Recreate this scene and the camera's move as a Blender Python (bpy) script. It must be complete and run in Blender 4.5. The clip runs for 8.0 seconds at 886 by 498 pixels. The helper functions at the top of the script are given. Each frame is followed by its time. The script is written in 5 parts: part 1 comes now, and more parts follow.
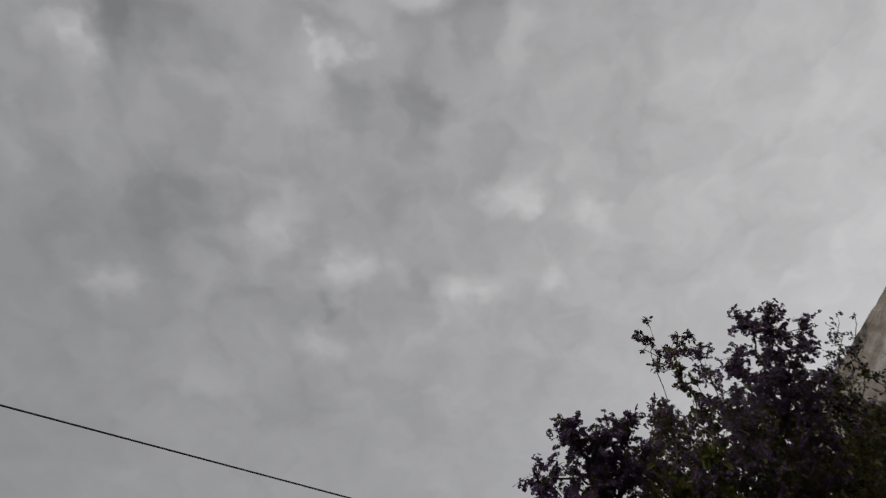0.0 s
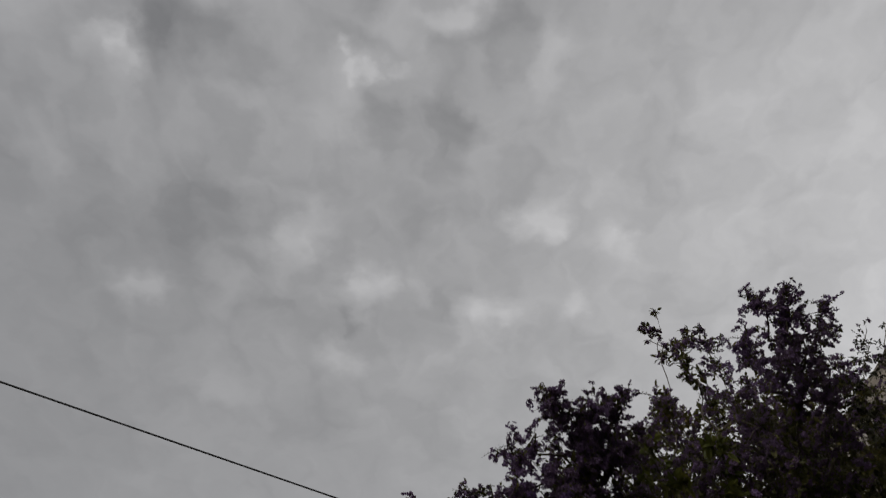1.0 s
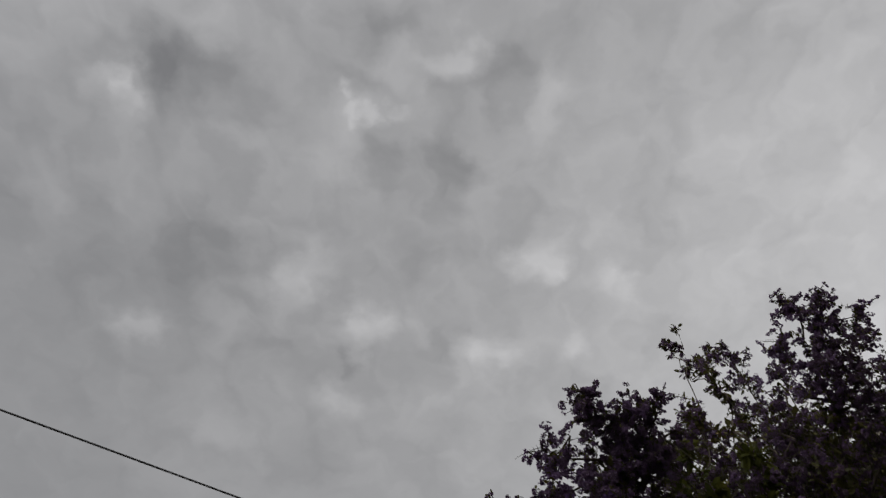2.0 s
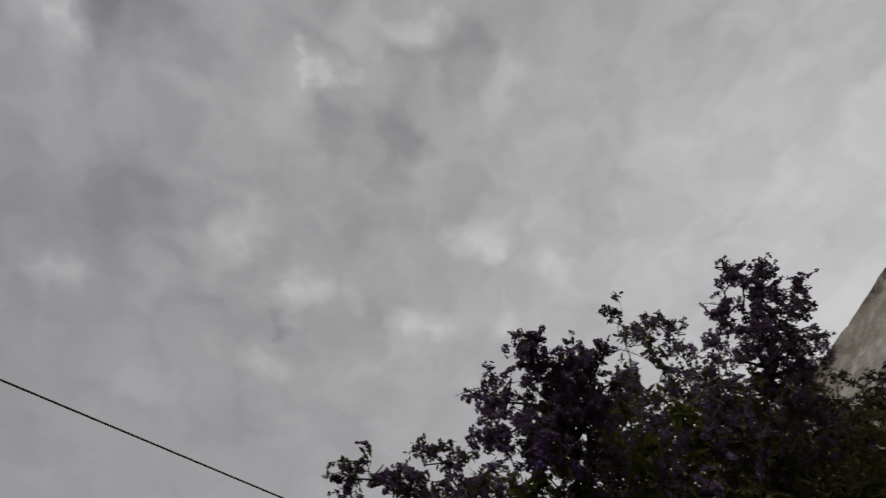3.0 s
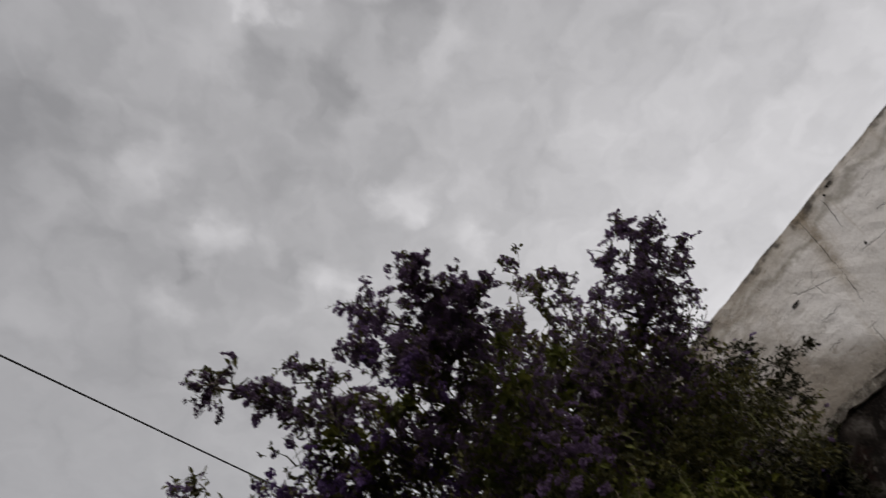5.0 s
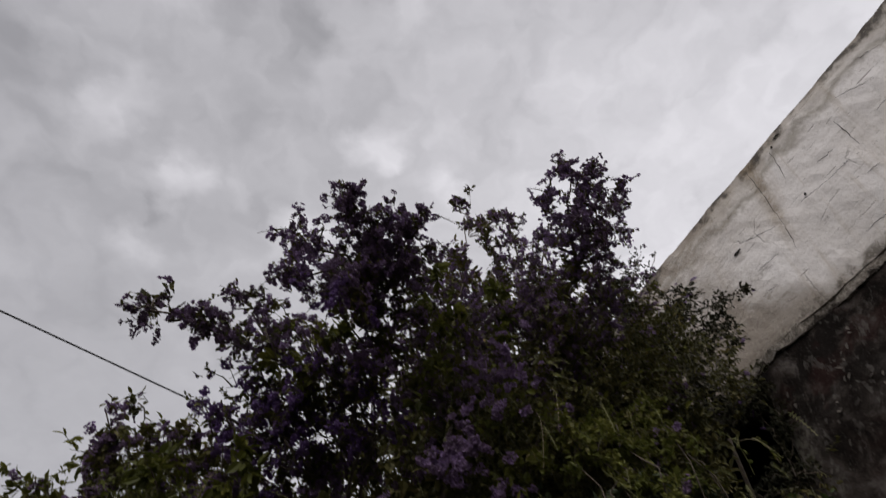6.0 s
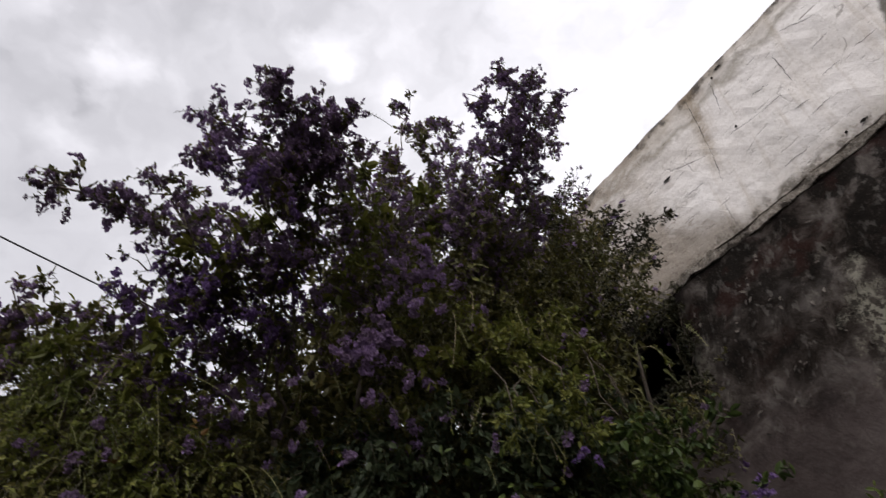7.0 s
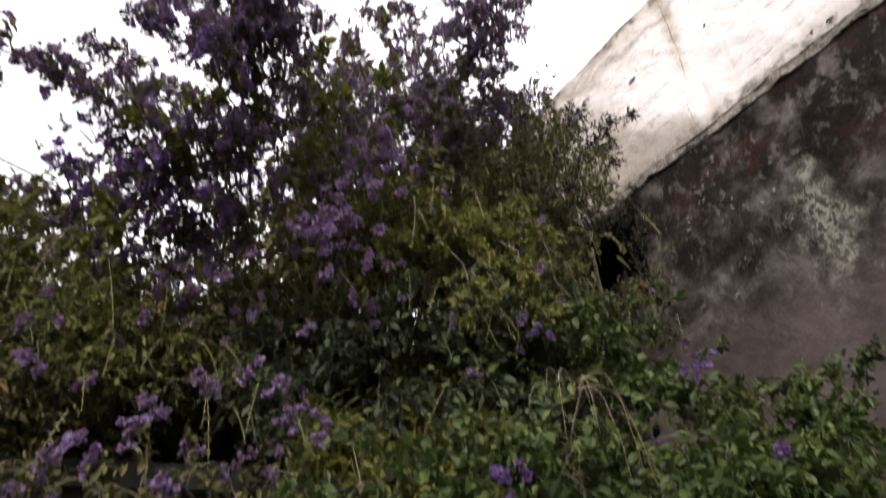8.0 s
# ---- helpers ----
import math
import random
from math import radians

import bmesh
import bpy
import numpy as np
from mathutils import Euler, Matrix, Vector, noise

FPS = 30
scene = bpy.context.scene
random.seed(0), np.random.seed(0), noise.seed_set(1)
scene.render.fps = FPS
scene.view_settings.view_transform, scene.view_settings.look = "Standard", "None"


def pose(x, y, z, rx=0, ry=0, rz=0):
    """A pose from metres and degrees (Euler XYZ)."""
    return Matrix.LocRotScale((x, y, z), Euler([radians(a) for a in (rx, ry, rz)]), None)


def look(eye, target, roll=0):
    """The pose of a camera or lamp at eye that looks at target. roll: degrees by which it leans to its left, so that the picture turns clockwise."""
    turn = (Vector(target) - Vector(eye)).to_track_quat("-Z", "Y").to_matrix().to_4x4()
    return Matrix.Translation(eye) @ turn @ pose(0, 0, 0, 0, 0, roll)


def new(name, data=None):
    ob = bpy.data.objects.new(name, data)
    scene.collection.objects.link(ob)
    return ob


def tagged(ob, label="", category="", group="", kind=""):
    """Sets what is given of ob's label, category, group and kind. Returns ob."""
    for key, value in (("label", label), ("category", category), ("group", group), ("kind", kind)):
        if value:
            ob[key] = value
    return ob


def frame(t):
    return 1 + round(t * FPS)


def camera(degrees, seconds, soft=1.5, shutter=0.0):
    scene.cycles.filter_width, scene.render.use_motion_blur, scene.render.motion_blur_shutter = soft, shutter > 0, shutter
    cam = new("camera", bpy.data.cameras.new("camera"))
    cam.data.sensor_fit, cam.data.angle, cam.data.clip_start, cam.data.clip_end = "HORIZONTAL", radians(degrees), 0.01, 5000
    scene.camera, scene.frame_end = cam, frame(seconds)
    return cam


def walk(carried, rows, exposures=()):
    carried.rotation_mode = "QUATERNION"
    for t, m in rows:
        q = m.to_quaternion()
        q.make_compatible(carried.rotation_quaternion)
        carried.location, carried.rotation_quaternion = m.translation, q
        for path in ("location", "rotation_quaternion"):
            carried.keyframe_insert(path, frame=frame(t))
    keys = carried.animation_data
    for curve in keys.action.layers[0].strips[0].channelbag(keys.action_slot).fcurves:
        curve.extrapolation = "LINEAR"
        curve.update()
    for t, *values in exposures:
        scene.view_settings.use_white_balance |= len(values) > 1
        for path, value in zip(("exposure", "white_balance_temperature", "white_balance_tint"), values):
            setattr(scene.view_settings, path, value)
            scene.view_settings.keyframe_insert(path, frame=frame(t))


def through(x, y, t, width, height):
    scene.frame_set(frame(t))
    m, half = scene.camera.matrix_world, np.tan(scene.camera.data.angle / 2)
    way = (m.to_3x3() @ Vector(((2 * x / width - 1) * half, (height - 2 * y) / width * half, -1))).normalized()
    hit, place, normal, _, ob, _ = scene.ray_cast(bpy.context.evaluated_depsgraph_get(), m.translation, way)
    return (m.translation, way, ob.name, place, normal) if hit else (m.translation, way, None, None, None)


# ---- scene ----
cam = camera(71.5, 8.0, soft=1.25, shutter=0.5)
ROWS = [
    (0.0, 0.000, 0.000, 1.600, 143.00, -0.00, 0.00),
    (0.5, 0.090, 0.179, 1.643, 144.49, -1.83, 0.40),
    (1.0, 0.209, 0.413, 1.618, 144.91, -3.35, -0.90),
    (1.2, 0.219, 0.506, 1.611, 144.72, -2.98, -0.90),
    (2.3, 0.064, 0.670, 1.561, 149.54, -3.53, -1.45),
    (2.5, 0.068, 0.739, 1.582, 148.32, -2.85, -3.69),
    (3.0, 0.067, 0.828, 1.587, 146.42, -1.54, -8.30),
    (3.5, 0.021, 0.901, 1.618, 149.98, 0.64, -12.28),
    (4.0, -0.007, 0.922, 1.560, 147.59, -0.29, -12.20),
    (4.5, 0.071, 0.951, 1.536, 145.60, -1.18, -13.31),
    (5.0, 0.233, 0.988, 1.552, 143.07, 0.92, -17.59),
    (5.2, 0.288, 1.000, 1.502, 142.61, 1.53, -18.24),
    (6.3, 0.398, 0.940, 1.455, 135.37, 1.88, -21.87),
    (6.5, 0.421, 0.936, 1.447, 133.25, 1.90, -23.19),
    (7.0, 0.466, 0.958, 1.400, 130.24, 2.79, -26.63),
    (7.5, 0.482, 0.977, 1.362, 128.84, 3.75, -28.92),
    (8.0, 0.504, 1.028, 1.315, 121.75, 4.02, -30.17),
]
EXPOSURES = [(0.0, 0.0, 6500, 10), (2.5, 0.05, 6500, 10), (4.0, 0.1, 6500, 11), (5.0, 0.3, 6500, 12), (6.5, 0.78, 6350, 15), (7.0, 1.13, 6350, 15), (7.5, 1.38, 6400, 16), (8.0, 2.25, 6500, 17)]
walk(cam, [(t, pose(x, y, z, rx, ry, rz)) for t, x, y, z, rx, ry, rz in ROWS], EXPOSURES)

# ---- sky and light ----
SUN_WAY = Vector((-0.55, -0.55, 0.63)).normalized()


def wire(tree, a, b):
    tree.links.new(a, b)


def node(tree, kind, **props):
    n = tree.nodes.new(kind)
    for key, value in props.items():
        setattr(n, key, value)
    return n


def calc(tree, op, a, b=None, clamp=False):
    n = tree.nodes.new("ShaderNodeMath")
    n.operation, n.use_clamp = op, clamp
    for slot, v in ((0, a), (1, b)):
        if v is None:
            continue
        if isinstance(v, (int, float)):
            n.inputs[slot].default_value = v
        else:
            tree.links.new(v, n.inputs[slot])
    return n.outputs[0]


def remap(tree, value, a, b, c, d, kind="SMOOTHSTEP"):
    n = tree.nodes.new("ShaderNodeMapRange")
    n.interpolation_type = kind
    tree.links.new(value, n.inputs[0])
    for slot, v in zip((1, 2, 3, 4), (a, b, c, d)):
        n.inputs[slot].default_value = v
    return n.outputs[0]


def build_sky():
    world = bpy.data.worlds.new("overcast_sky")
    scene.world = world
    world.use_nodes = True
    tree = world.node_tree
    tree.nodes.clear()
    way = node(tree, "ShaderNodeTexCoord").outputs["Generated"]
    sep = node(tree, "ShaderNodeSeparateXYZ")
    wire(tree, way, sep.inputs[0])
    height = calc(tree, "ADD", calc(tree, "MAXIMUM", sep.outputs[2], 0.0), 0.25)
    flat = node(tree, "ShaderNodeCombineXYZ")
    wire(tree, calc(tree, "DIVIDE", sep.outputs[0], height), flat.inputs[0])
    wire(tree, calc(tree, "DIVIDE", sep.outputs[1], height), flat.inputs[1])
    # the cloud deck is drawn out by the wind
    warp = node(tree, "ShaderNodeTexNoise")
    warp.inputs["Scale"].default_value, warp.inputs["Detail"].default_value = 12.0, 5.0
    wire(tree, flat.outputs[0], warp.inputs["Vector"])
    shift = node(tree, "ShaderNodeVectorMath", operation="MULTIPLY_ADD")
    wire(tree, warp.outputs["Color"], shift.inputs[0])
    shift.inputs[1].default_value = (0.15, 0.15, 0.0)
    shift.inputs[2].default_value = (-0.075, -0.075, 0.0)
    bent = node(tree, "ShaderNodeVectorMath", operation="ADD")
    wire(tree, flat.outputs[0], bent.inputs[0])
    wire(tree, shift.outputs[0], bent.inputs[1])
    total = None
    for scale, detail, amount in ((2.4, 2.0, 0.32), (9.0, 3.0, 0.42), (24.0, 3.0, 0.18)):
        n = node(tree, "ShaderNodeTexNoise")
        n.inputs["Scale"].default_value, n.inputs["Detail"].default_value = scale, detail
        n.inputs["Roughness"].default_value = 0.5
        wire(tree, bent.outputs[0], n.inputs["Vector"])
        piece = calc(tree, "MULTIPLY", calc(tree, "SUBTRACT", n.outputs["Fac"], 0.5), amount)
        total = piece if total is None else calc(tree, "ADD", total, piece)
    turned = node(tree, "ShaderNodeMapping")
    turned.inputs["Rotation"].default_value, turned.inputs["Scale"].default_value = (0, 0, radians(28)), (1.0, 0.62, 1.0)
    wire(tree, bent.outputs[0], turned.inputs["Vector"])
    puffs = node(tree, "ShaderNodeTexNoise")
    puffs.inputs["Scale"].default_value, puffs.inputs["Detail"].default_value, puffs.inputs["Roughness"].default_value = 17.0, 2.0, 0.45
    wire(tree, turned.outputs[0], puffs.inputs["Vector"])
    total = calc(tree, "ADD", total, calc(tree, "MULTIPLY", calc(tree, "SUBTRACT", puffs.outputs["Fac"], 0.5), 0.36))
    # thin, bright places in the deck, then thick, dark ones: across, along, size, amount
    thin = (
        (-0.479, 0.240, 0.048, 0.084), (-0.455, 0.274, 0.044, 0.084), (-0.598, 0.380, 0.065, 0.156), (-0.156, 0.299, 0.044, 0.144),
        (-0.176, 0.264, 0.020, 0.060), (-0.126, 0.285, 0.030, 0.096), (-0.094, 0.217, 0.046, 0.144), (-0.199, 0.325, 0.071, 0.120),
        (-0.027, 0.187, 0.064, 0.120), (-0.261, 0.349, 0.060, 0.084), (0.088, 0.272, 0.066, 0.144), (0.110, 0.476, 0.061, 0.192),
        (-0.224, 0.503, 0.067, 0.156), (-0.277, 0.554, 0.062, 0.108), (-0.162, 0.601, 0.063, 0.240), (-0.082, 0.605, 0.040, 0.084),
        (0.037, 0.652, 0.059, 0.132), (-0.199, 0.753, 0.078, 0.156), (-0.506, 0.607, 0.056, 0.144), (-0.381, 0.623, 0.060, 0.108),
        (-0.407, 0.815, 0.070, 0.144), (0.223, 0.529, 0.054, 0.096), (0.320, 0.303, 0.055, 0.096), (0.162, 0.643, 0.061, 0.096),
    )
    thick = (
        (-0.381, 0.235, 0.093, -0.112), (-0.306, 0.259, 0.067, -0.056), (-0.242, 0.168, 0.062, -0.077), (-0.130, 0.252, 0.040, -0.084),
        (-0.167, 0.232, 0.031, -0.056), (-0.123, 0.171, 0.063, -0.070), (-0.033, 0.317, 0.065, -0.084), (-0.026, 0.382, 0.045, -0.063),
        (0.030, 0.222, 0.077, -0.091), (-0.394, 0.512, 0.108, -0.098), (-0.496, 0.543, 0.067, -0.056), (-0.216, 0.705, 0.058, -0.098),
        (-0.323, 0.662, 0.062, -0.063), (-0.278, 0.881, 0.109, -0.063), (-0.603, 0.664, 0.086, -0.070), (-0.573, 0.508, 0.085, -0.070),
        (-0.129, 0.369, 0.049, -0.049), (-0.75, 0.95, 0.36, -0.06), (-0.66, 0.36, 0.26, -0.05), (-0.070, 0.683, 0.075, -0.042), (0.073, 0.566, 0.056, -0.042),
    )
    wisps = (
        (-0.183, 0.259, 0.014, 0.13), (-0.169, 0.279, 0.015, 0.15), (-0.151, 0.296, 0.017, 0.16), (-0.126, 0.294, 0.017, 0.13),
        (-0.096, 0.279, 0.017, 0.10), (-0.067, 0.258, 0.020, 0.08), (-0.047, 0.213, 0.030, 0.10), (-0.023, 0.187, 0.035, 0.14),
        (-0.477, 0.229, 0.020, 0.10), (-0.467, 0.257, 0.020, 0.12), (-0.456, 0.282, 0.018, 0.10), (-0.472, 0.205, 0.040, -0.08),
        (-0.418, 0.226, 0.050, -0.10), (-0.369, 0.199, 0.050, -0.08), (0.118, 0.503, 0.030, 0.08), (-0.170, 0.592, 0.030, 0.10),
        (-0.040, 0.401, 0.040, -0.06), (-0.015, 0.689, 0.030, 0.07), (-0.317, 0.575, 0.030, -0.06),
    )
    edges = (
        (-0.208, 0.748, 0.059, 0.07), (0.047, 0.656, 0.042, 0.10), (0.167, 0.622, 0.038, 0.10), (-0.498, 0.615, 0.038, 0.10), (-0.416, 0.839, 0.042, 0.08), (0.225, 0.520, 0.034, 0.06),
        (-0.265, 0.519, 0.051, 0.10), (-0.573, 1.025, 0.051, 0.08), (-0.015, 1.089, 0.034, 0.10), (0.139, 0.744, 0.034, 0.06), (-0.327, 0.270, 0.034, 0.07), (-0.063, 0.304, 0.042, 0.05),
        (-0.363, 0.248, 0.102, -0.09), (-0.018, 0.350, 0.068, -0.04), (0.047, 0.246, 0.068, -0.04), (-0.430, 0.457, 0.093, -0.06), (-0.202, 0.680, 0.030, -0.07), (-0.267, 0.661, 0.038, -0.05),
        (-0.237, 0.888, 0.059, -0.05), (-0.110, 0.341, 0.030, -0.05), (-0.613, 0.736, 0.059, -0.05), (-0.069, 0.468, 0.051, -0.04),
    )
    for u, v, size, amount in thin + thick + wisps + edges:
        gap = node(tree, "ShaderNodeVectorMath", operation="DISTANCE")
        wire(tree, bent.outputs[0], gap.inputs[0])
        gap.inputs[1].default_value = (u, v, 0.0)
        total = calc(tree, "ADD", total, remap(tree, gap.outputs["Value"], size * 0.1, size * 1.05, amount * 1.55, 0.0))
    total = calc(tree, "MULTIPLY", total, remap(tree, sep.outputs[2], 0.45, 0.88, 0.42, 1.0))
    # brighter cloud behind the building and behind the viewer
    def glow(x, y, z, power, amount):
        d = node(tree, "ShaderNodeVectorMath", operation="DOT_PRODUCT")
        wire(tree, way, d.inputs[0])
        d.inputs[1].default_value = Vector((x, y, z)).normalized()
        return calc(tree, "MULTIPLY", calc(tree, "POWER", calc(tree, "MAXIMUM", d.outputs["Value"], 0.0), power), amount)
    base = calc(tree, "ADD", 0.316, glow(0.85, 0.42, 0.35, 4.0, 0.30))
    base = calc(tree, "ADD", base, glow(-0.80, 0.35, 0.50, 5.0, -0.06))
    base = calc(tree, "ADD", base, glow(-0.52, -0.66, 0.54, 6.0, 0.78))
    level = calc(tree, "MULTIPLY", base, calc(tree, "ADD", total, 1.0))
    tint = node(tree, "ShaderNodeMix", data_type="RGBA", blend_type="MULTIPLY")
    tint.inputs["Factor"].default_value = 1.0
    grey = node(tree, "ShaderNodeCombineColor")
    for slot in range(3):
        wire(tree, level, grey.inputs[slot])
    wire(tree, grey.outputs[0], tint.inputs["A"])
    tint.inputs["B"].default_value = (1.0, 0.993, 0.998, 1.0)
    sky = node(tree, "ShaderNodeTexSky", sky_type="NISHITA", sun_disc=False)
    sky.sun_elevation = math.asin(SUN_WAY.z)
    sky.sun_rotation = math.atan2(SUN_WAY.x, SUN_WAY.y)
    clear = node(tree, "ShaderNodeBackground")
    clear.inputs["Strength"].default_value = 0.006
    wire(tree, sky.outputs[0], clear.inputs["Color"])
    deck = node(tree, "ShaderNodeBackground")
    wire(tree, tint.outputs["Result"], deck.inputs["Color"])
    both = node(tree, "ShaderNodeAddShader")
    wire(tree, clear.outputs[0], both.inputs[0])
    wire(tree, deck.outputs[0], both.inputs[1])
    out = node(tree, "ShaderNodeOutputWorld")
    wire(tree, both.outputs[0], out.inputs["Surface"])


build_sky()
sun_data = bpy.data.lights.new("sun", "SUN")
sun_data.energy, sun_data.angle, sun_data.color = 0.5, radians(25), (1.0, 0.96, 0.9)
sun = new("sun", sun_data)
sun.matrix_world = look(tuple(SUN_WAY * 50), (0, 0, 0))

# ---- materials ----


def material(name, rough=0.7, metal=0.0):
    m = bpy.data.materials.new(name)
    m.use_nodes = True
    tree = m.node_tree
    tree.nodes.clear()
    out = node(tree, "ShaderNodeOutputMaterial")
    bsdf = node(tree, "ShaderNodeBsdfPrincipled")
    bsdf.inputs["Roughness"].default_value = rough
    bsdf.inputs["Metallic"].default_value = metal
    wire(tree, bsdf.outputs[0], out.inputs[0])
    return m, tree, bsdf, out


def ramp(tree, value, *stops):
    n = node(tree, "ShaderNodeValToRGB")
    wire(tree, value, n.inputs[0])
    el = n.color_ramp.elements
    while len(el) < len(stops):
        el.new(0.5)
    for e, (at, colour) in zip(el, stops):
        e.position, e.color = at, (*colour, 1.0)
    return n.outputs[0]


def noise_at(tree, vector, scale, detail=4.0, rough=0.55, distort=0.0):
    n = node(tree, "ShaderNodeTexNoise")
    n.inputs["Scale"].default_value, n.inputs["Detail"].default_value = scale, detail
    n.inputs["Roughness"].default_value, n.inputs["Distortion"].default_value = rough, distort
    wire(tree, vector, n.inputs["Vector"])
    return n.outputs["Fac"]


def scaled(tree, vector, x, y, z):
    n = node(tree, "ShaderNodeMapping")
    n.inputs["Scale"].default_value = (x, y, z)
    wire(tree, vector, n.inputs["Vector"])
    return n.outputs[0]


def over(tree, under, colour, amount):
    n = node(tree, "ShaderNodeMix", data_type="RGBA")
    wire(tree, amount, n.inputs["Factor"])
    wire(tree, under, n.inputs["A"])
    if isinstance(colour, tuple):
        n.inputs["B"].default_value = (*colour, 1.0)
    else:
        wire(tree, colour, n.inputs["B"])
    return n.outputs["Result"]


def bump(tree, bsdf, value, strength, distance):
    n = node(tree, "ShaderNodeBump")
    n.inputs["Strength"].default_value, n.inputs["Distance"].default_value = strength, distance
    wire(tree, value, n.inputs["Height"])
    wire(tree, n.outputs[0], bsdf.inputs["Normal"])


def plaster_material():
    """Whitewashed plaster: grimy along the top, cracked, with brown runs of water."""
    m, tree, bsdf, _ = material("weathered_whitewash", 0.85)
    at = node(tree, "ShaderNodeTexCoord").outputs["Object"]
    sep = node(tree, "ShaderNodeSeparateXYZ")
    wire(tree, at, sep.inputs[0])
    y, z = sep.outputs[1], sep.outputs[2]
    cloud = noise_at(tree, at, 1.6, 6.0, 0.6)
    fine = noise_at(tree, at, 38.0, 6.0, 0.65)
    colour = ramp(tree, cloud, (0.25, (0.55, 0.505, 0.455)), (0.5, (0.69, 0.65, 0.61)), (0.75, (0.77, 0.735, 0.70)))
    # water runs
    runs = noise_at(tree, scaled(tree, at, 1.0, 7.0, 0.5), 1.3, 5.0, 0.6)
    colour = over(tree, colour, (0.36, 0.28, 0.19), remap(tree, runs, 0.51, 0.77, 0.0, 0.55))
    # grime under the top edge
    wander = noise_at(tree, at, 3.5, 5.0, 0.6)
    up = calc(tree, "ADD", z, calc(tree, "MULTIPLY", calc(tree, "SUBTRACT", wander, 0.5), 0.5))
    colour = over(tree, colour, (0.30, 0.25, 0.18), remap(tree, up, 5.72, 6.0, 0.0, 0.75))
    colour = over(tree, colour, (0.20, 0.17, 0.12), calc(tree, "MULTIPLY", remap(tree, up, 5.66, 5.76, 0.0, 0.6), remap(tree, up, 5.76, 5.84, 1.0, 0.0)))
    # green-brown damp at the foot
    foot = calc(tree, "SUBTRACT", up, remap(tree, y, 2.7, 3.8, 0.0, 0.55))
    colour = over(tree, colour, (0.18, 0.145, 0.105), remap(tree, foot, 4.30, 4.66, 0.8, 0.0))
    colour = over(tree, colour, (0.07, 0.058, 0.042), calc(tree, "MULTIPLY", remap(tree, up, 4.42, 4.52, 0.8, 0.0), remap(tree, noise_at(tree, at, 11.0, 5.0, 0.65), 0.42, 0.58, 0.0, 1.0)))
    # brown grime in slanting streaks, the whole browner towards the far end
    streak = noise_at(tree, scaled(tree, at, 1.0, 1.6, 3.4), 2.1, 6.0, 0.66, 0.6)
    colour = over(tree, colour, (0.27, 0.225, 0.175), calc(tree, "MULTIPLY", remap(tree, y, 3.0, 4.1, 0.0, 0.8), remap(tree, streak, 0.36, 0.60, 0.3, 1.0)))
    # black growth on the arris
    arris = calc(tree, "SUBTRACT", up, calc(tree, "MULTIPLY", calc(tree, "SUBTRACT", y, 3.0), 0.022))
    colour = over(tree, colour, (0.05, 0.042, 0.034), calc(tree, "MULTIPLY", remap(tree, arris, 5.90, 5.97, 0.0, 0.9), remap(tree, noise_at(tree, at, 6.0, 5.0, 0.65), 0.38, 0.58, 0.15, 1.0)))
    # flaking scales where the damp rises, the shade of their valleys painted dark
    scale_edge = noise_at(tree, scaled(tree, at, 1.0, 5.0, 11.0), 2.2, 4.0, 0.6, 0.9)
    colour = over(tree, colour, (0.20, 0.165, 0.13), calc(tree, "MULTIPLY", remap(tree, scale_edge, 0.54, 0.62, 0.0, 0.7), calc(tree, "MULTIPLY", remap(tree, y, 2.9, 3.6, 0.0, 1.0), remap(tree, z, 4.9, 5.3, 1.0, 0.0))))
    # the stain below the long upright crack
    side = calc(tree, "ABSOLUTE", calc(tree, "SUBTRACT", calc(tree, "ADD", y, calc(tree, "MULTIPLY", wander, 0.12)), 2.96))
    stain = calc(tree, "MULTIPLY", remap(tree, side, 0.0, 0.13, 0.75, 0.0), remap(tree, z, 4.75, 5.35, 0.0, 1.0))
    colour = over(tree, colour, (0.25, 0.185, 0.11), calc(tree, "MULTIPLY", stain, remap(tree, fine, 0.3, 0.65, 0.4, 1.0)))
    # cracks: a net, level dashes and the long upright one
    def net(scale, width, seed):
        v = node(tree, "ShaderNodeTexVoronoi", feature="DISTANCE_TO_EDGE")
        v.inputs["Scale"].default_value = scale
        bend = node(tree, "ShaderNodeVectorMath", operation="MULTIPLY_ADD")
        n = node(tree, "ShaderNodeTexNoise")
        n.inputs["Scale"].default_value, n.inputs["Detail"].default_value = 3.0, 5.0
        wire(tree, at, n.inputs["Vector"])
        wire(tree, n.outputs["Color"], bend.inputs[0])
        bend.inputs[1].default_value = (0.2, 0.25, 0.25)
        wire(tree, at, bend.inputs[2])
        wire(tree, bend.outputs[0], v.inputs["Vector"])
        part_of = noise_at(tree, scaled(tree, at, 1, 1, 1.3), 1.7 + seed, 3.0)
        return calc(tree, "MULTIPLY", remap(tree, v.outputs["Distance"], 0.0, width, 1.0, 0.0, "LINEAR"), remap(tree, part_of, 0.5, 0.6, 0.0, 1.0))
    dash = noise_at(tree, scaled(tree, at, 1.0, 1.7, 17.0), 1.9, 3.0, 0.5, 0.12)
    slant = node(tree, "ShaderNodeMapping")
    slant.inputs["Rotation"].default_value, slant.inputs["Scale"].default_value = (radians(12), 0, 0), (1.0, 2.6, 26.0)
    wire(tree, at, slant.inputs["Vector"])
    hair = noise_at(tree, slant.outputs[0], 1.8, 3.0, 0.55, 0.15)
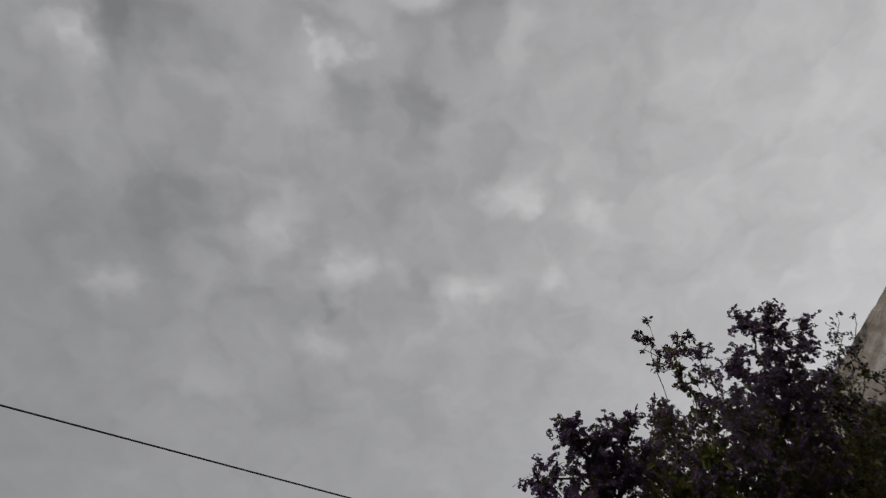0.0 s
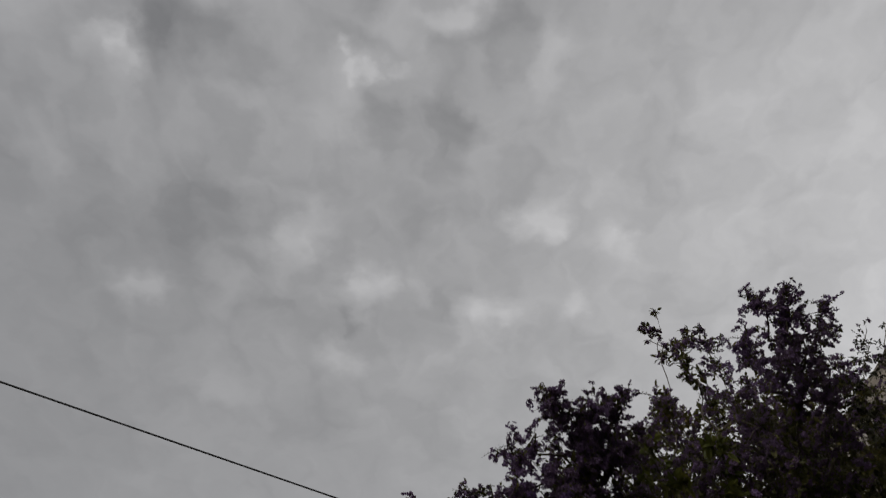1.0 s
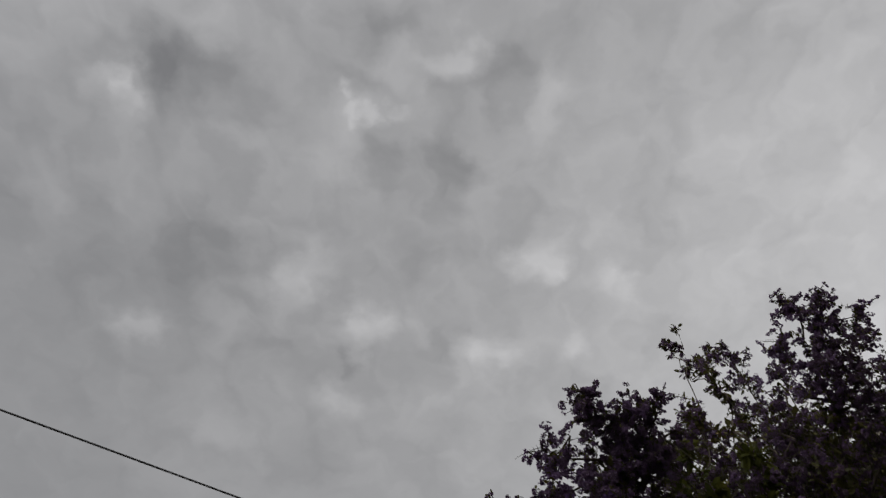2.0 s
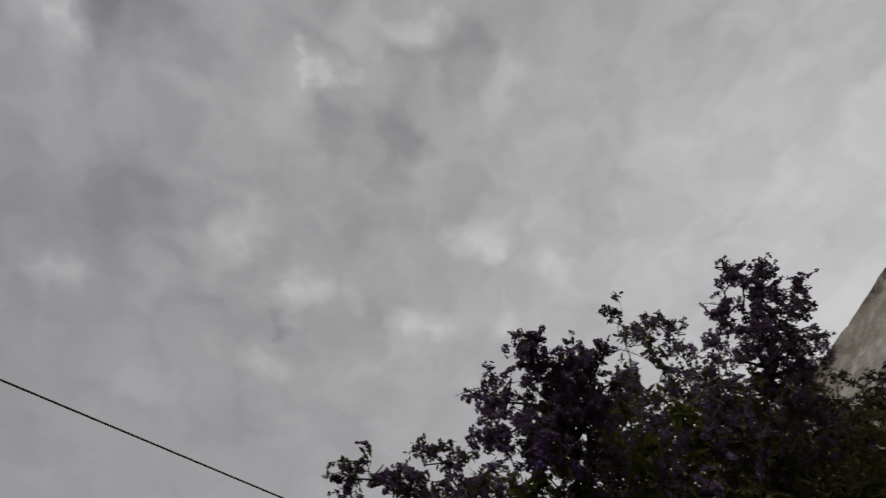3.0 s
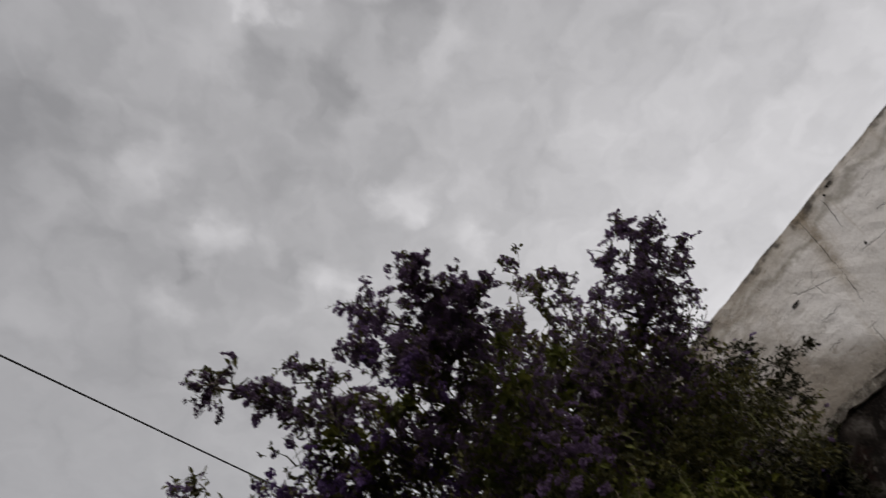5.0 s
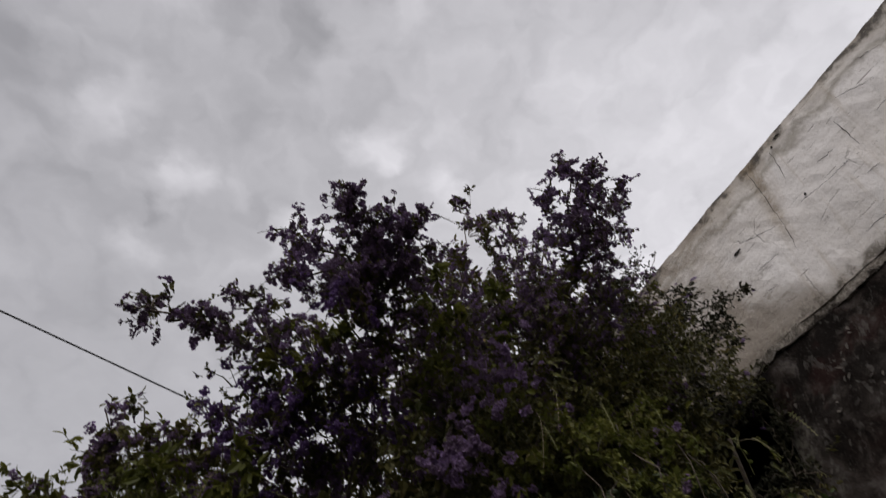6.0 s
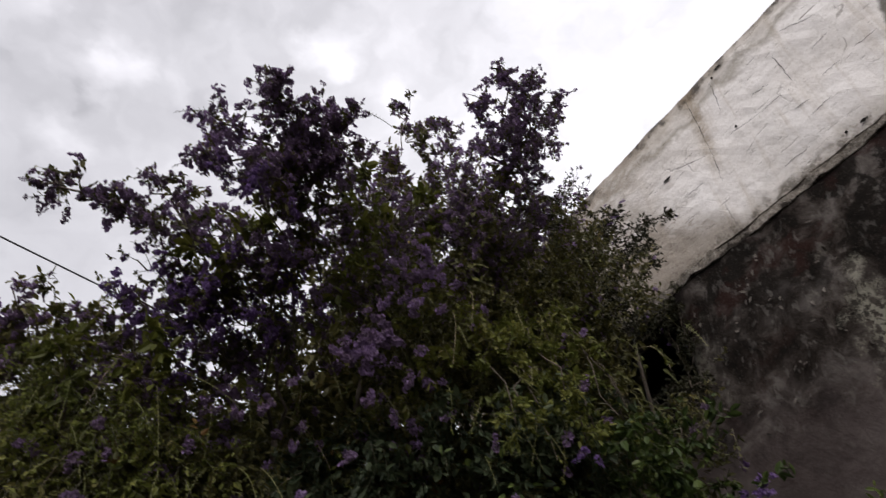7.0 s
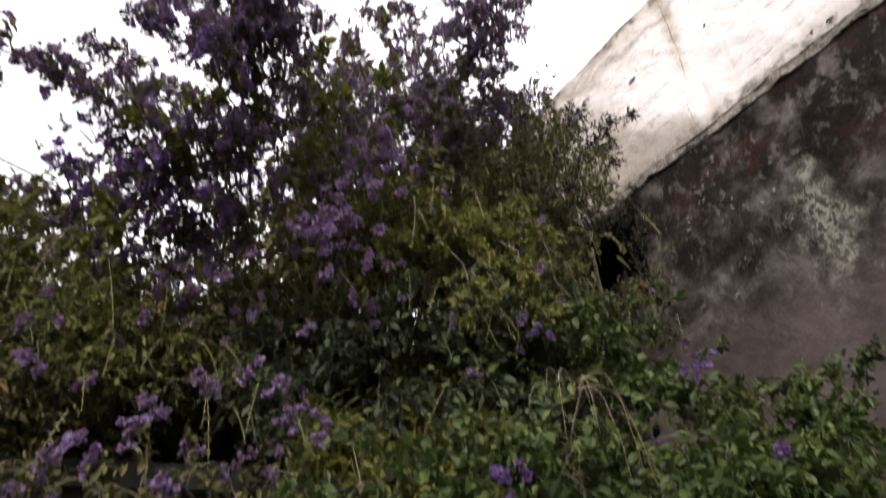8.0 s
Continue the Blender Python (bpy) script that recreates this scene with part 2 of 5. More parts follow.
    dashes = calc(tree, "MAXIMUM", remap(tree, dash, 0.685, 0.71, 0.0, 0.75), remap(tree, hair, 0.675, 0.70, 0.0, 0.45))
    cracks = calc(tree, "MAXIMUM", calc(tree, "MAXIMUM", calc(tree, "MULTIPLY", net(1.1, 0.006, 0.0), 0.65), calc(tree, "MULTIPLY", net(2.7, 0.008, 0.9), 0.2)), dashes)
    colour = over(tree, colour, (0.10, 0.075, 0.05), calc(tree, "MULTIPLY", cracks, 0.85))
    colour = over(tree, colour, (0.42, 0.38, 0.32), remap(tree, fine, 0.52, 0.72, 0.0, 0.55))
    # the grey-green stretch past the broken seam
    seam = calc(tree, "ADD", calc(tree, "ADD", y, calc(tree, "MULTIPLY", z, 0.2)), calc(tree, "MULTIPLY", wander, 0.14))
    colour = over(tree, colour, (0.36, 0.37, 0.32), remap(tree, seam, 2.43, 2.50, 0.8, 0.0))
    band = calc(tree, "MULTIPLY", remap(tree, seam, 2.44, 2.47, 0.0, 1.0), remap(tree, seam, 2.52, 2.56, 1.0, 0.0))
    colour = over(tree, colour, (0.09, 0.08, 0.06), calc(tree, "MULTIPLY", band, 0.9))
    wire(tree, colour, bsdf.inputs["Base Color"])
    relief = calc(tree, "SUBTRACT", calc(tree, "ADD", calc(tree, "MULTIPLY", fine, 0.35), noise_at(tree, at, 9.0, 5.0)), calc(tree, "MULTIPLY", cracks, 0.8))
    # flaking ripples, stronger towards the damp end
    ripple = noise_at(tree, scaled(tree, at, 1.0, 4.5, 10.0), 2.4, 5.0, 0.62, 0.9)
    relief = calc(tree, "ADD", relief, calc(tree, "MULTIPLY", ripple, remap(tree, y, 3.0, 3.8, 0.03, 1.1)))
    bump(tree, bsdf, relief, 0.5, 0.02)
    return m


def mossy_wall_material():
    """Old unpainted wall face, black with algae, with pale lichen where the plaster flaked."""
    m, tree, bsdf, _ = material("mossy_old_wall", 0.95)
    at = node(tree, "ShaderNodeTexCoord").outputs["Object"]
    sep = node(tree, "ShaderNodeSeparateXYZ")
    wire(tree, at, sep.inputs[0])
    big = noise_at(tree, at, 1.1, 6.0, 0.6)
    mid = noise_at(tree, at, 6.0, 6.0, 0.65)
    fine = noise_at(tree, at, 45.0, 5.0, 0.65)
    y, z = sep.outputs[1], sep.outputs[2]
    mott = noise_at(tree, at, 4.2, 7.0, 0.66, 0.5)
    colour = ramp(tree, calc(tree, "ADD", calc(tree, "MULTIPLY", mott, 0.7), calc(tree, "MULTIPLY", big, 0.3)), (0.40, (0.006, 0.005, 0.004)), (0.46, (0.018, 0.0135, 0.011)), (0.52, (0.046, 0.038, 0.032)), (0.60, (0.105, 0.092, 0.082)))
    # black growth below the ledge, in blotches
    blot = noise_at(tree, at, 2.6, 6.0, 0.66, 0.6)
    damp = remap(tree, calc(tree, "ADD", z, calc(tree, "MULTIPLY", calc(tree, "SUBTRACT", mid, 0.5), 0.9)), 3.45, 4.0, 0.35, 1.0)
    colour = over(tree, colour, (0.007, 0.0055, 0.0045), calc(tree, "MULTIPLY", remap(tree, blot, 0.44, 0.54, 0.0, 0.9), damp))
    colour = over(tree, colour, (0.028, 0.012, 0.010), calc(tree, "MULTIPLY", remap(tree, noise_at(tree, at, 3.1, 4.0, 0.6, 0.3), 0.52, 0.64, 0.0, 0.6), damp))
    # small grey flakes
    rag = noise_at(tree, scaled(tree, at, 1, 1.0, 0.62), 15.0, 3.0, 0.6, 0.3)
    colour = over(tree, colour, (0.115, 0.105, 0.092), calc(tree, "MULTIPLY", remap(tree, rag, 0.57, 0.66, 0.0, 0.6), remap(tree, mott, 0.40, 0.56, 0.35, 1.0)))
    # smoother brown plaster lower down
    colour = over(tree, colour, ramp(tree, calc(tree, "ADD", calc(tree, "MULTIPLY", big, 0.6), calc(tree, "MULTIPLY", mott, 0.4)), (0.36, (0.045, 0.034, 0.031)), (0.62, (0.098, 0.080, 0.074))), remap(tree, calc(tree, "ADD", z, calc(tree, "MULTIPLY", calc(tree, "ADD", mid, big), 0.9)), 3.5, 4.2, 0.85, 0.0))
    def lichen(y0, z0, ry, rz, strength):
        a = calc(tree, "DIVIDE", calc(tree, "SUBTRACT", y, y0), ry)
        b = calc(tree, "DIVIDE", calc(tree, "SUBTRACT", z, z0), rz)
        r = calc(tree, "SQRT", calc(tree, "ADD", calc(tree, "MULTIPLY", a, a), calc(tree, "MULTIPLY", b, b)))
        r = calc(tree, "ADD", r, calc(tree, "MULTIPLY", calc(tree, "SUBTRACT", mid, 0.5), 5.5))
        speck = noise_at(tree, at, 24.0, 4.0, 0.65, 0.4)
        return calc(tree, "MULTIPLY", remap(tree, r, 0.3, 1.25, strength, 0.0), remap(tree, speck, 0.44, 0.56, 0.12, 1.0))
    pale = calc(tree, "MAXIMUM", lichen(2.46, 3.26, 0.17, 0.42, 0.75), lichen(3.75, 3.6, 0.2, 0.35, 0.25))
    colour = over(tree, colour, (0.25, 0.235, 0.185), pale)
    colour = over(tree, colour, (0.065, 0.052, 0.046), remap(tree, fine, 0.54, 0.70, 0.0, 0.35))
    bsdf.inputs["Specular IOR Level"].default_value = 0.08
    wire(tree, colour, bsdf.inputs["Base Color"])
    bump(tree, bsdf, calc(tree, "ADD", calc(tree, "MULTIPLY", fine, 0.25), mid), 0.55, 0.03)
    return m


def plain_material(name, dark, light, scale, rough=0.85, relief=0.01):
    m, tree, bsdf, _ = material(name, rough)
    at = node(tree, "ShaderNodeTexCoord").outputs["Object"]
    n = noise_at(tree, at, scale, 6.0, 0.6)
    f = noise_at(tree, at, scale * 12, 4.0, 0.6)
    mixed = calc(tree, "ADD", calc(tree, "MULTIPLY", n, 0.7), calc(tree, "MULTIPLY", f, 0.3))
    wire(tree, ramp(tree, mixed, (0.32, dark), (0.68, light)), bsdf.inputs["Base Color"])
    bump(tree, bsdf, mixed, 0.6, relief)
    return m


def ledge_material():
    """Crumbling mortar, half grown over with black moss."""
    m, tree, bsdf, _ = material("ledge_mortar", 0.95)
    bsdf.inputs["Specular IOR Level"].default_value = 0.1
    at = node(tree, "ShaderNodeTexCoord").outputs["Object"]
    z = node(tree, "ShaderNodeSeparateXYZ")
    wire(tree, at, z.inputs[0])
    coarse = noise_at(tree, at, 7.0, 7.0, 0.68, 0.5)
    grit = noise_at(tree, at, 60.0, 5.0, 0.65)
    colour = ramp(tree, calc(tree, "ADD", calc(tree, "MULTIPLY", noise_at(tree, at, 19.0, 6.0, 0.65), 0.6), calc(tree, "MULTIPLY", grit, 0.4)), (0.36, (0.07, 0.06, 0.05)), (0.52, (0.20, 0.175, 0.145)), (0.68, (0.42, 0.385, 0.335)))
    creep = calc(tree, "ADD", coarse, calc(tree, "MULTIPLY", calc(tree, "SUBTRACT", 4.345, z.outputs[2]), 2.2))
    colour = over(tree, colour, (0.018, 0.014, 0.011), remap(tree, creep, 0.50, 0.58, 0.0, 0.9))
    wire(tree, colour, bsdf.inputs["Base Color"])
    bump(tree, bsdf, calc(tree, "ADD", coarse, calc(tree, "MULTIPLY", grit, 0.3)), 1.0, 0.05)
    return m


def leaf_material(name, stops, rough=0.5, through=0.25, single=False, gloss=0.2):
    """Leaf skin: its tone goes from leaf to leaf; some light comes through."""
    m, tree, bsdf, out = material(name, rough)
    if single:
        pick = node(tree, "ShaderNodeObjectInfo").outputs["Random"]
    else:
        pick = node(tree, "ShaderNodeNewGeometry").outputs["Random Per Island"]
    at = node(tree, "ShaderNodeTexCoord").outputs["Object"]
    patch = noise_at(tree, at, 3.0, 2.0)
    clump = noise_at(tree, at, 11.0, 2.0)
    fine = noise_at(tree, at, 70.0, 3.0)
    value = calc(tree, "ADD", calc(tree, "MULTIPLY", pick, 0.34), calc(tree, "ADD", calc(tree, "MULTIPLY", remap(tree, patch, 0.3, 0.7, 0.0, 1.0, "LINEAR"), 0.36), calc(tree, "MULTIPLY", remap(tree, clump, 0.3, 0.7, 0.0, 1.0, "LINEAR"), 0.30)))
    colour = ramp(tree, value, *stops)
    spotted = over(tree, colour, (0.07, 0.05, 0.02), remap(tree, fine, 0.62, 0.74, 0.0, 0.5))
    wire(tree, spotted, bsdf.inputs["Base Color"])
    bsdf.inputs["Specular IOR Level"].default_value = gloss
    glow = node(tree, "ShaderNodeBsdfTranslucent")
    wire(tree, colour, glow.inputs["Color"])
    mixer = node(tree, "ShaderNodeMixShader")
    mixer.inputs[0].default_value = through
    wire(tree, bsdf.outputs[0], mixer.inputs[1])
    wire(tree, glow.outputs[0], mixer.inputs[2])
    wire(tree, mixer.outputs[0], out.inputs[0])
    return m


M_PLASTER = plaster_material()
M_MOSSY = mossy_wall_material()
M_LEDGE = ledge_material()
M_HOLE = plain_material("hole_shadow", (0.008, 0.007, 0.006), (0.03, 0.025, 0.02), 20.0)
M_ROOF = plain_material("roof_screed", (0.12, 0.11, 0.10), (0.25, 0.24, 0.22), 2.0)
M_BLOCKER = plain_material("grey_wall_plaster", (0.16, 0.15, 0.135), (0.30, 0.285, 0.26), 1.6)
M_GROUND = plain_material("dry_earth", (0.04, 0.034, 0.026), (0.10, 0.085, 0.065), 0.7)
M_BARK = plain_material("grey_brown_bark", (0.045, 0.034, 0.024), (0.13, 0.10, 0.075), 14.0, 0.9, 0.006)
M_TWIG = plain_material("green_brown_twig", (0.05, 0.045, 0.025), (0.12, 0.11, 0.06), 25.0, 0.7, 0.002)
M_DRY = plain_material("bleached_dry_stem", (0.16, 0.12, 0.08), (0.36, 0.28, 0.2), 30.0, 0.8, 0.002)
M_CABLE = plain_material("black_cable_sheath", (0.03, 0.03, 0.03), (0.055, 0.055, 0.055), 12.0, 0.55, 0.001)
M_COPING = plain_material("dark_concrete", (0.012, 0.012, 0.011), (0.045, 0.043, 0.040), 5.0, 0.9, 0.01)
M_LEAF = leaf_material("small_dark_leaf", ((0.12, (0.030, 0.029, 0.012)), (0.42, (0.072, 0.071, 0.022)), (0.72, (0.145, 0.130, 0.042)), (0.93, (0.24, 0.175, 0.07))))
M_LIME = leaf_material("yellow_green_leaf", ((0.15, (0.055, 0.068, 0.018)), (0.5, (0.14, 0.155, 0.034)), (0.9, (0.26, 0.25, 0.068))), through=0.42)
M_BUD = leaf_material("pale_bud", ((0.15, (0.12, 0.14, 0.05)), (0.5, (0.22, 0.22, 0.09)), (0.9, (0.34, 0.31, 0.16))), through=0.2)
M_BROAD = leaf_material("broad_green_leaf", ((0.15, (0.016, 0.028, 0.010)), (0.5, (0.05, 0.074, 0.018)), (0.9, (0.14, 0.165, 0.04))), 0.4)
M_BROAD_ONE = leaf_material("broad_green_single_leaf", ((0.15, (0.016, 0.028, 0.010)), (0.5, (0.05, 0.074, 0.018)), (0.9, (0.14, 0.165, 0.04))), 0.4, single=True)
M_CREEPER = leaf_material("creeper_leaf", ((0.15, (0.016, 0.016, 0.010)), (0.5, (0.030, 0.030, 0.016)), (0.9, (0.055, 0.048, 0.026))), through=0.15, gloss=0.1)
M_OLIVE = leaf_material("olive_leaf", ((0.15, (0.045, 0.053, 0.011)), (0.5, (0.10, 0.108, 0.020)), (0.9, (0.20, 0.19, 0.040))), through=0.36)
M_OLIVE_ONE = leaf_material("olive_single_leaf", ((0.15, (0.045, 0.053, 0.011)), (0.5, (0.10, 0.108, 0.020)), (0.9, (0.20, 0.19, 0.040))), through=0.36, single=True)
M_DEEP = leaf_material("dull_blue_green_leaf", ((0.15, (0.026, 0.037, 0.021)), (0.5, (0.058, 0.076, 0.039)), (0.9, (0.125, 0.145, 0.072))), 0.45)
M_RUST = leaf_material("withered_leaf", ((0.15, (0.06, 0.03, 0.012)), (0.5, (0.15, 0.08, 0.02)), (0.9, (0.24, 0.16, 0.04))))
M_DEAD = leaf_material("dry_grey_leaf", ((0.15, (0.03, 0.024, 0.018)), (0.5, (0.07, 0.06, 0.05)), (0.9, (0.17, 0.15, 0.125))), 0.8, 0.1)
PURPLE = ((0.1, (0.100, 0.070, 0.088)), (0.4, (0.170, 0.115, 0.172)), (0.7, (0.27, 0.175, 0.33)), (0.95, (0.44, 0.33, 0.53)))
M_BLOOM = leaf_material("violet_petal", PURPLE, 0.6, 0.38)
M_BLOOM_ONE = leaf_material("violet_petal_cluster", ((0.1, (0.075, 0.045, 0.085)), (0.4, (0.115, 0.068, 0.150)), (0.7, (0.165, 0.095, 0.25)), (0.95, (0.27, 0.18, 0.38))), 0.6, 0.42, single=True)

# ---- builders ----
rng = np.random.default_rng(11)


def mesh_of(name, verts, faces, mat, smooth=False):
    me = bpy.data.meshes.new(name)
    me.from_pydata([tuple(v) for v in verts] if not isinstance(verts, np.ndarray) else verts.tolist(), [], faces if isinstance(faces, list) else faces.tolist())
    me.materials.append(mat)
    if smooth:
        me.polygons.foreach_set("use_smooth", [True] * len(me.polygons))
    me.update()
    return me


def part(name, me, parent, label="", kind=""):
    ob = new(name, me)
    ob.parent = parent
    return tagged(ob, label=label, kind=kind)


def thing(name, label, category, at=(0, 0, 0), group="", kind=""):
    ob = new(name)
    ob.location = at
    ob.empty_display_size = 0.1
    return tagged(ob, label, category, group, kind)


def unit(v):
    return v / np.maximum(np.linalg.norm(v, axis=-1, keepdims=True), 1e-9)


class Pile:
    """Gathers pieces of one kind for one joined mesh."""

    def __init__(self):
        self.verts, self.faces, self.count = [], [], 0

    def add(self, verts, faces):
        self.verts.append(verts)
        self.faces.extend((np.asarray(faces) + self.count).tolist() if isinstance(faces, np.ndarray) else [[i + self.count for i in f] for f in faces])
        self.count += len(verts)

    def mesh(self, name, mat, smooth=False):
        return mesh_of(name, np.concatenate(self.verts), self.faces, mat, smooth)


# leaves, 1 long along x, folded a little along the rib: close to, usual, and deep inside a plant
LEAF_FINE = np.array([(0, 0, 0), (0.30, 0.215, 0.06), (0.30, -0.215, 0.06), (0.66, 0.16, 0.04), (0.66, -0.16, 0.04), (1.0, 0, -0.10), (0.30, 0, 0.0), (0.68, 0, -0.02)])
FINE_FACES = [(0, 6, 1), (0, 2, 6), (1, 6, 7, 3), (6, 2, 4, 7), (3, 7, 5), (7, 4, 5)]
LEAF = np.array([(0, 0, 0), (0.24, 0.21, 0.06), (0.66, 0.20, 0.04), (1.0, 0, -0.08), (0.66, -0.20, 0.04), (0.24, -0.21, 0.06)])
LEAF_FACES = [(0, 3, 2, 1), (0, 5, 4, 3)]
LEAF_INNER = np.array([(0, 0, 0), (0.48, 0.30, 0.07), (1.0, 0, -0.06), (0.48, -0.30, 0.07)])
INNER_FACES = [(0, 2, 1), (0, 3, 2)]


def leaves(pile, base, way, face, length, wide, inner=False):
    """Leaves from base along way, their upper side towards face."""
    shape, shape_faces = (LEAF_INNER, INNER_FACES) if inner else (LEAF, LEAF_FACES)
    x = unit(way)
    y = unit(np.cross(face, x))
    z = np.cross(x, y)
    v = (base[:, None, :] + length[:, None, None] * (shape[None, :, 0:1] * x[:, None, :] + wide[:, None, None] * shape[None, :, 1:2] * y[:, None, :] + shape[None, :, 2:3] * z[:, None, :]))
    n, k = len(base), len(shape)
    offs = pile.count + k * np.arange(n)
    for f in shape_faces:
        pile.faces.extend((offs[:, None] + np.array(f)[None, :]).tolist())
    pile.verts.append(v.reshape(-1, 3))
    pile.count += k * n


def tube(pile, points, r0, r1, sides=5):
    points = np.asarray(points, float)
    n = len(points)
    along = unit(np.gradient(points, axis=0))
    ref = np.array((0.31, 0.22, 0.92))
    a = unit(np.cross(along, ref))
    b = np.cross(along, a)
    r = np.linspace(r0, r1, n)[:, None, None]
    ang = np.arange(sides) * 2 * np.pi / sides
    ring = points[:, None, :] + r * (np.cos(ang)[None, :, None] * a[:, None, :] + np.sin(ang)[None, :, None] * b[:, None, :])
    faces = []
    for i in range(n - 1):
        for k in range(sides):
            faces.append((i * sides + k, i * sides + (k + 1) % sides, (i + 1) * sides + (k + 1) % sides, (i + 1) * sides + k))
    faces.append(tuple(range(sides))[::-1])
    faces.append(tuple((n - 1) * sides + k for k in range(sides)))
    pile.add(ring.reshape(-1, 3), faces)


def straight_twigs(pile, a, b, r):
    """Many thin three-sided twigs from a to b."""
    along = unit(b - a)
    u = unit(np.cross(along, np.array((0.3, 0.2, 0.93))))
    w = np.cross(along, u)
    rings = []
    for p, s in ((a, 1.0), (b, 0.5)):
        for k in range(3):
            rings.append(p + r * s * (np.cos(2.1 * k) * u + np.sin(2.1 * k) * w))
    v = np.stack(rings, 1)
    offs = pile.count + 6 * np.arange(len(a))
    for f in ((0, 1, 4, 3), (1, 2, 5, 4), (2, 0, 3, 5)):
        pile.faces.extend((offs[:, None] + np.array(f)[None, :]).tolist())
    pile.verts.append(v.reshape(-1, 3))
    pile.count += 6 * len(a)


def curve(a, b, lift, n=9, wiggle=0.03):
    a, b = np.array(a, float), np.array(b, float)
    s = np.linspace(0, 1, n)[:, None]
    p = a + (b - a) * s
    p[:, 2:3] += lift * 4 * s * (1 - s)
    w = rng.normal(0, wiggle, (n, 3))
    w[0] = w[-1] = 0
    return p + w


def bloom_shape(florets, drop, spread, seed, petals=True):
    """A short, full raceme: florets set all round a bowed core, each with five petals or, high up, as one small cup."""
    r = np.random.default_rng(seed)
    verts, faces = [], []
    lean = r.normal(0, 0.5, 2)
    for i in range(florets):
        s = (i + r.random()) / florets
        ang = r.random() * 6.283
        rad = spread * math.sin(math.pi * (0.18 + 0.70 * s)) * (0.15 + 0.85 * r.random())
        c = np.array((rad * math.cos(ang) + lean[0] * drop * s * s, rad * math.sin(ang) + lean[1] * drop * s * s, -drop * s))
        out = np.array((math.cos(ang), math.sin(ang), r.normal(0.1, 0.5)))
        out /= np.linalg.norm(out)
        u = np.cross(out, (0.1, 0.2, 0.97))
        u /= np.linalg.norm(u)
        w = np.cross(out, u)
        size = 0.0078 * r.uniform(0.7, 1.3)
        n = len(verts)
        if petals:
            for k in range(5):
                t0 = k * 1.2566 + ang
                tip = (math.cos(t0) * u + math.sin(t0) * w)
                sd = (-math.sin(t0) * u + math.cos(t0) * w)
                verts += [c - out * 0.004, c + size * (0.65 * tip + 0.5 * sd), c + size * 1.15 * tip + out * 0.001, c + size * (0.65 * tip - 0.5 * sd)]
                faces.append((n + 4 * k, n + 4 * k + 1, n + 4 * k + 2, n + 4 * k + 3))
        else:
            verts.append(c - out * 0.005)
            for k in range(5):
                t0 = k * 1.2566 + ang
                verts.append(c + size * 1.1 * (math.cos(t0) * u + math.sin(t0) * w) + out * 0.002)
            faces += [(n, n + 1, n + 2), (n, n + 2, n + 3), (n, n + 3, n + 4), (n, n + 4, n + 5), (n, n + 5, n + 1)]
    return np.array(verts), np.array(faces)


KINDS = ((26, 0.042, 0.026), (34, 0.060, 0.027), (30, 0.045, 0.032), (22, 0.034, 0.022), (36, 0.080, 0.024), (30, 0.036, 0.034))
BLOOMS = [bloom_shape(*kind, k) for k, kind in enumerate(KINDS)]
FAR_BLOOMS = [bloom_shape(*kind, k, False) for k, kind in enumerate(KINDS)]


# the dark gap that runs back between the shrubs to the added opening behind
GAP_FROM, GAP_TO = np.array((2.36, 2.60, 2.66)), np.array((4.17, 4.10, 3.92))


def in_gap(p):
    run = GAP_TO - GAP_FROM
    s = np.clip((p - GAP_FROM) @ run / (run @ run), 0.0, 1.0)
    return np.linalg.norm(p - GAP_FROM - s[:, None] * run, axis=1) < 0.19 - 0.04 * s + 0.03 * np.sin(9.0 * p[:, 0] + 7.0 * p[:, 2])


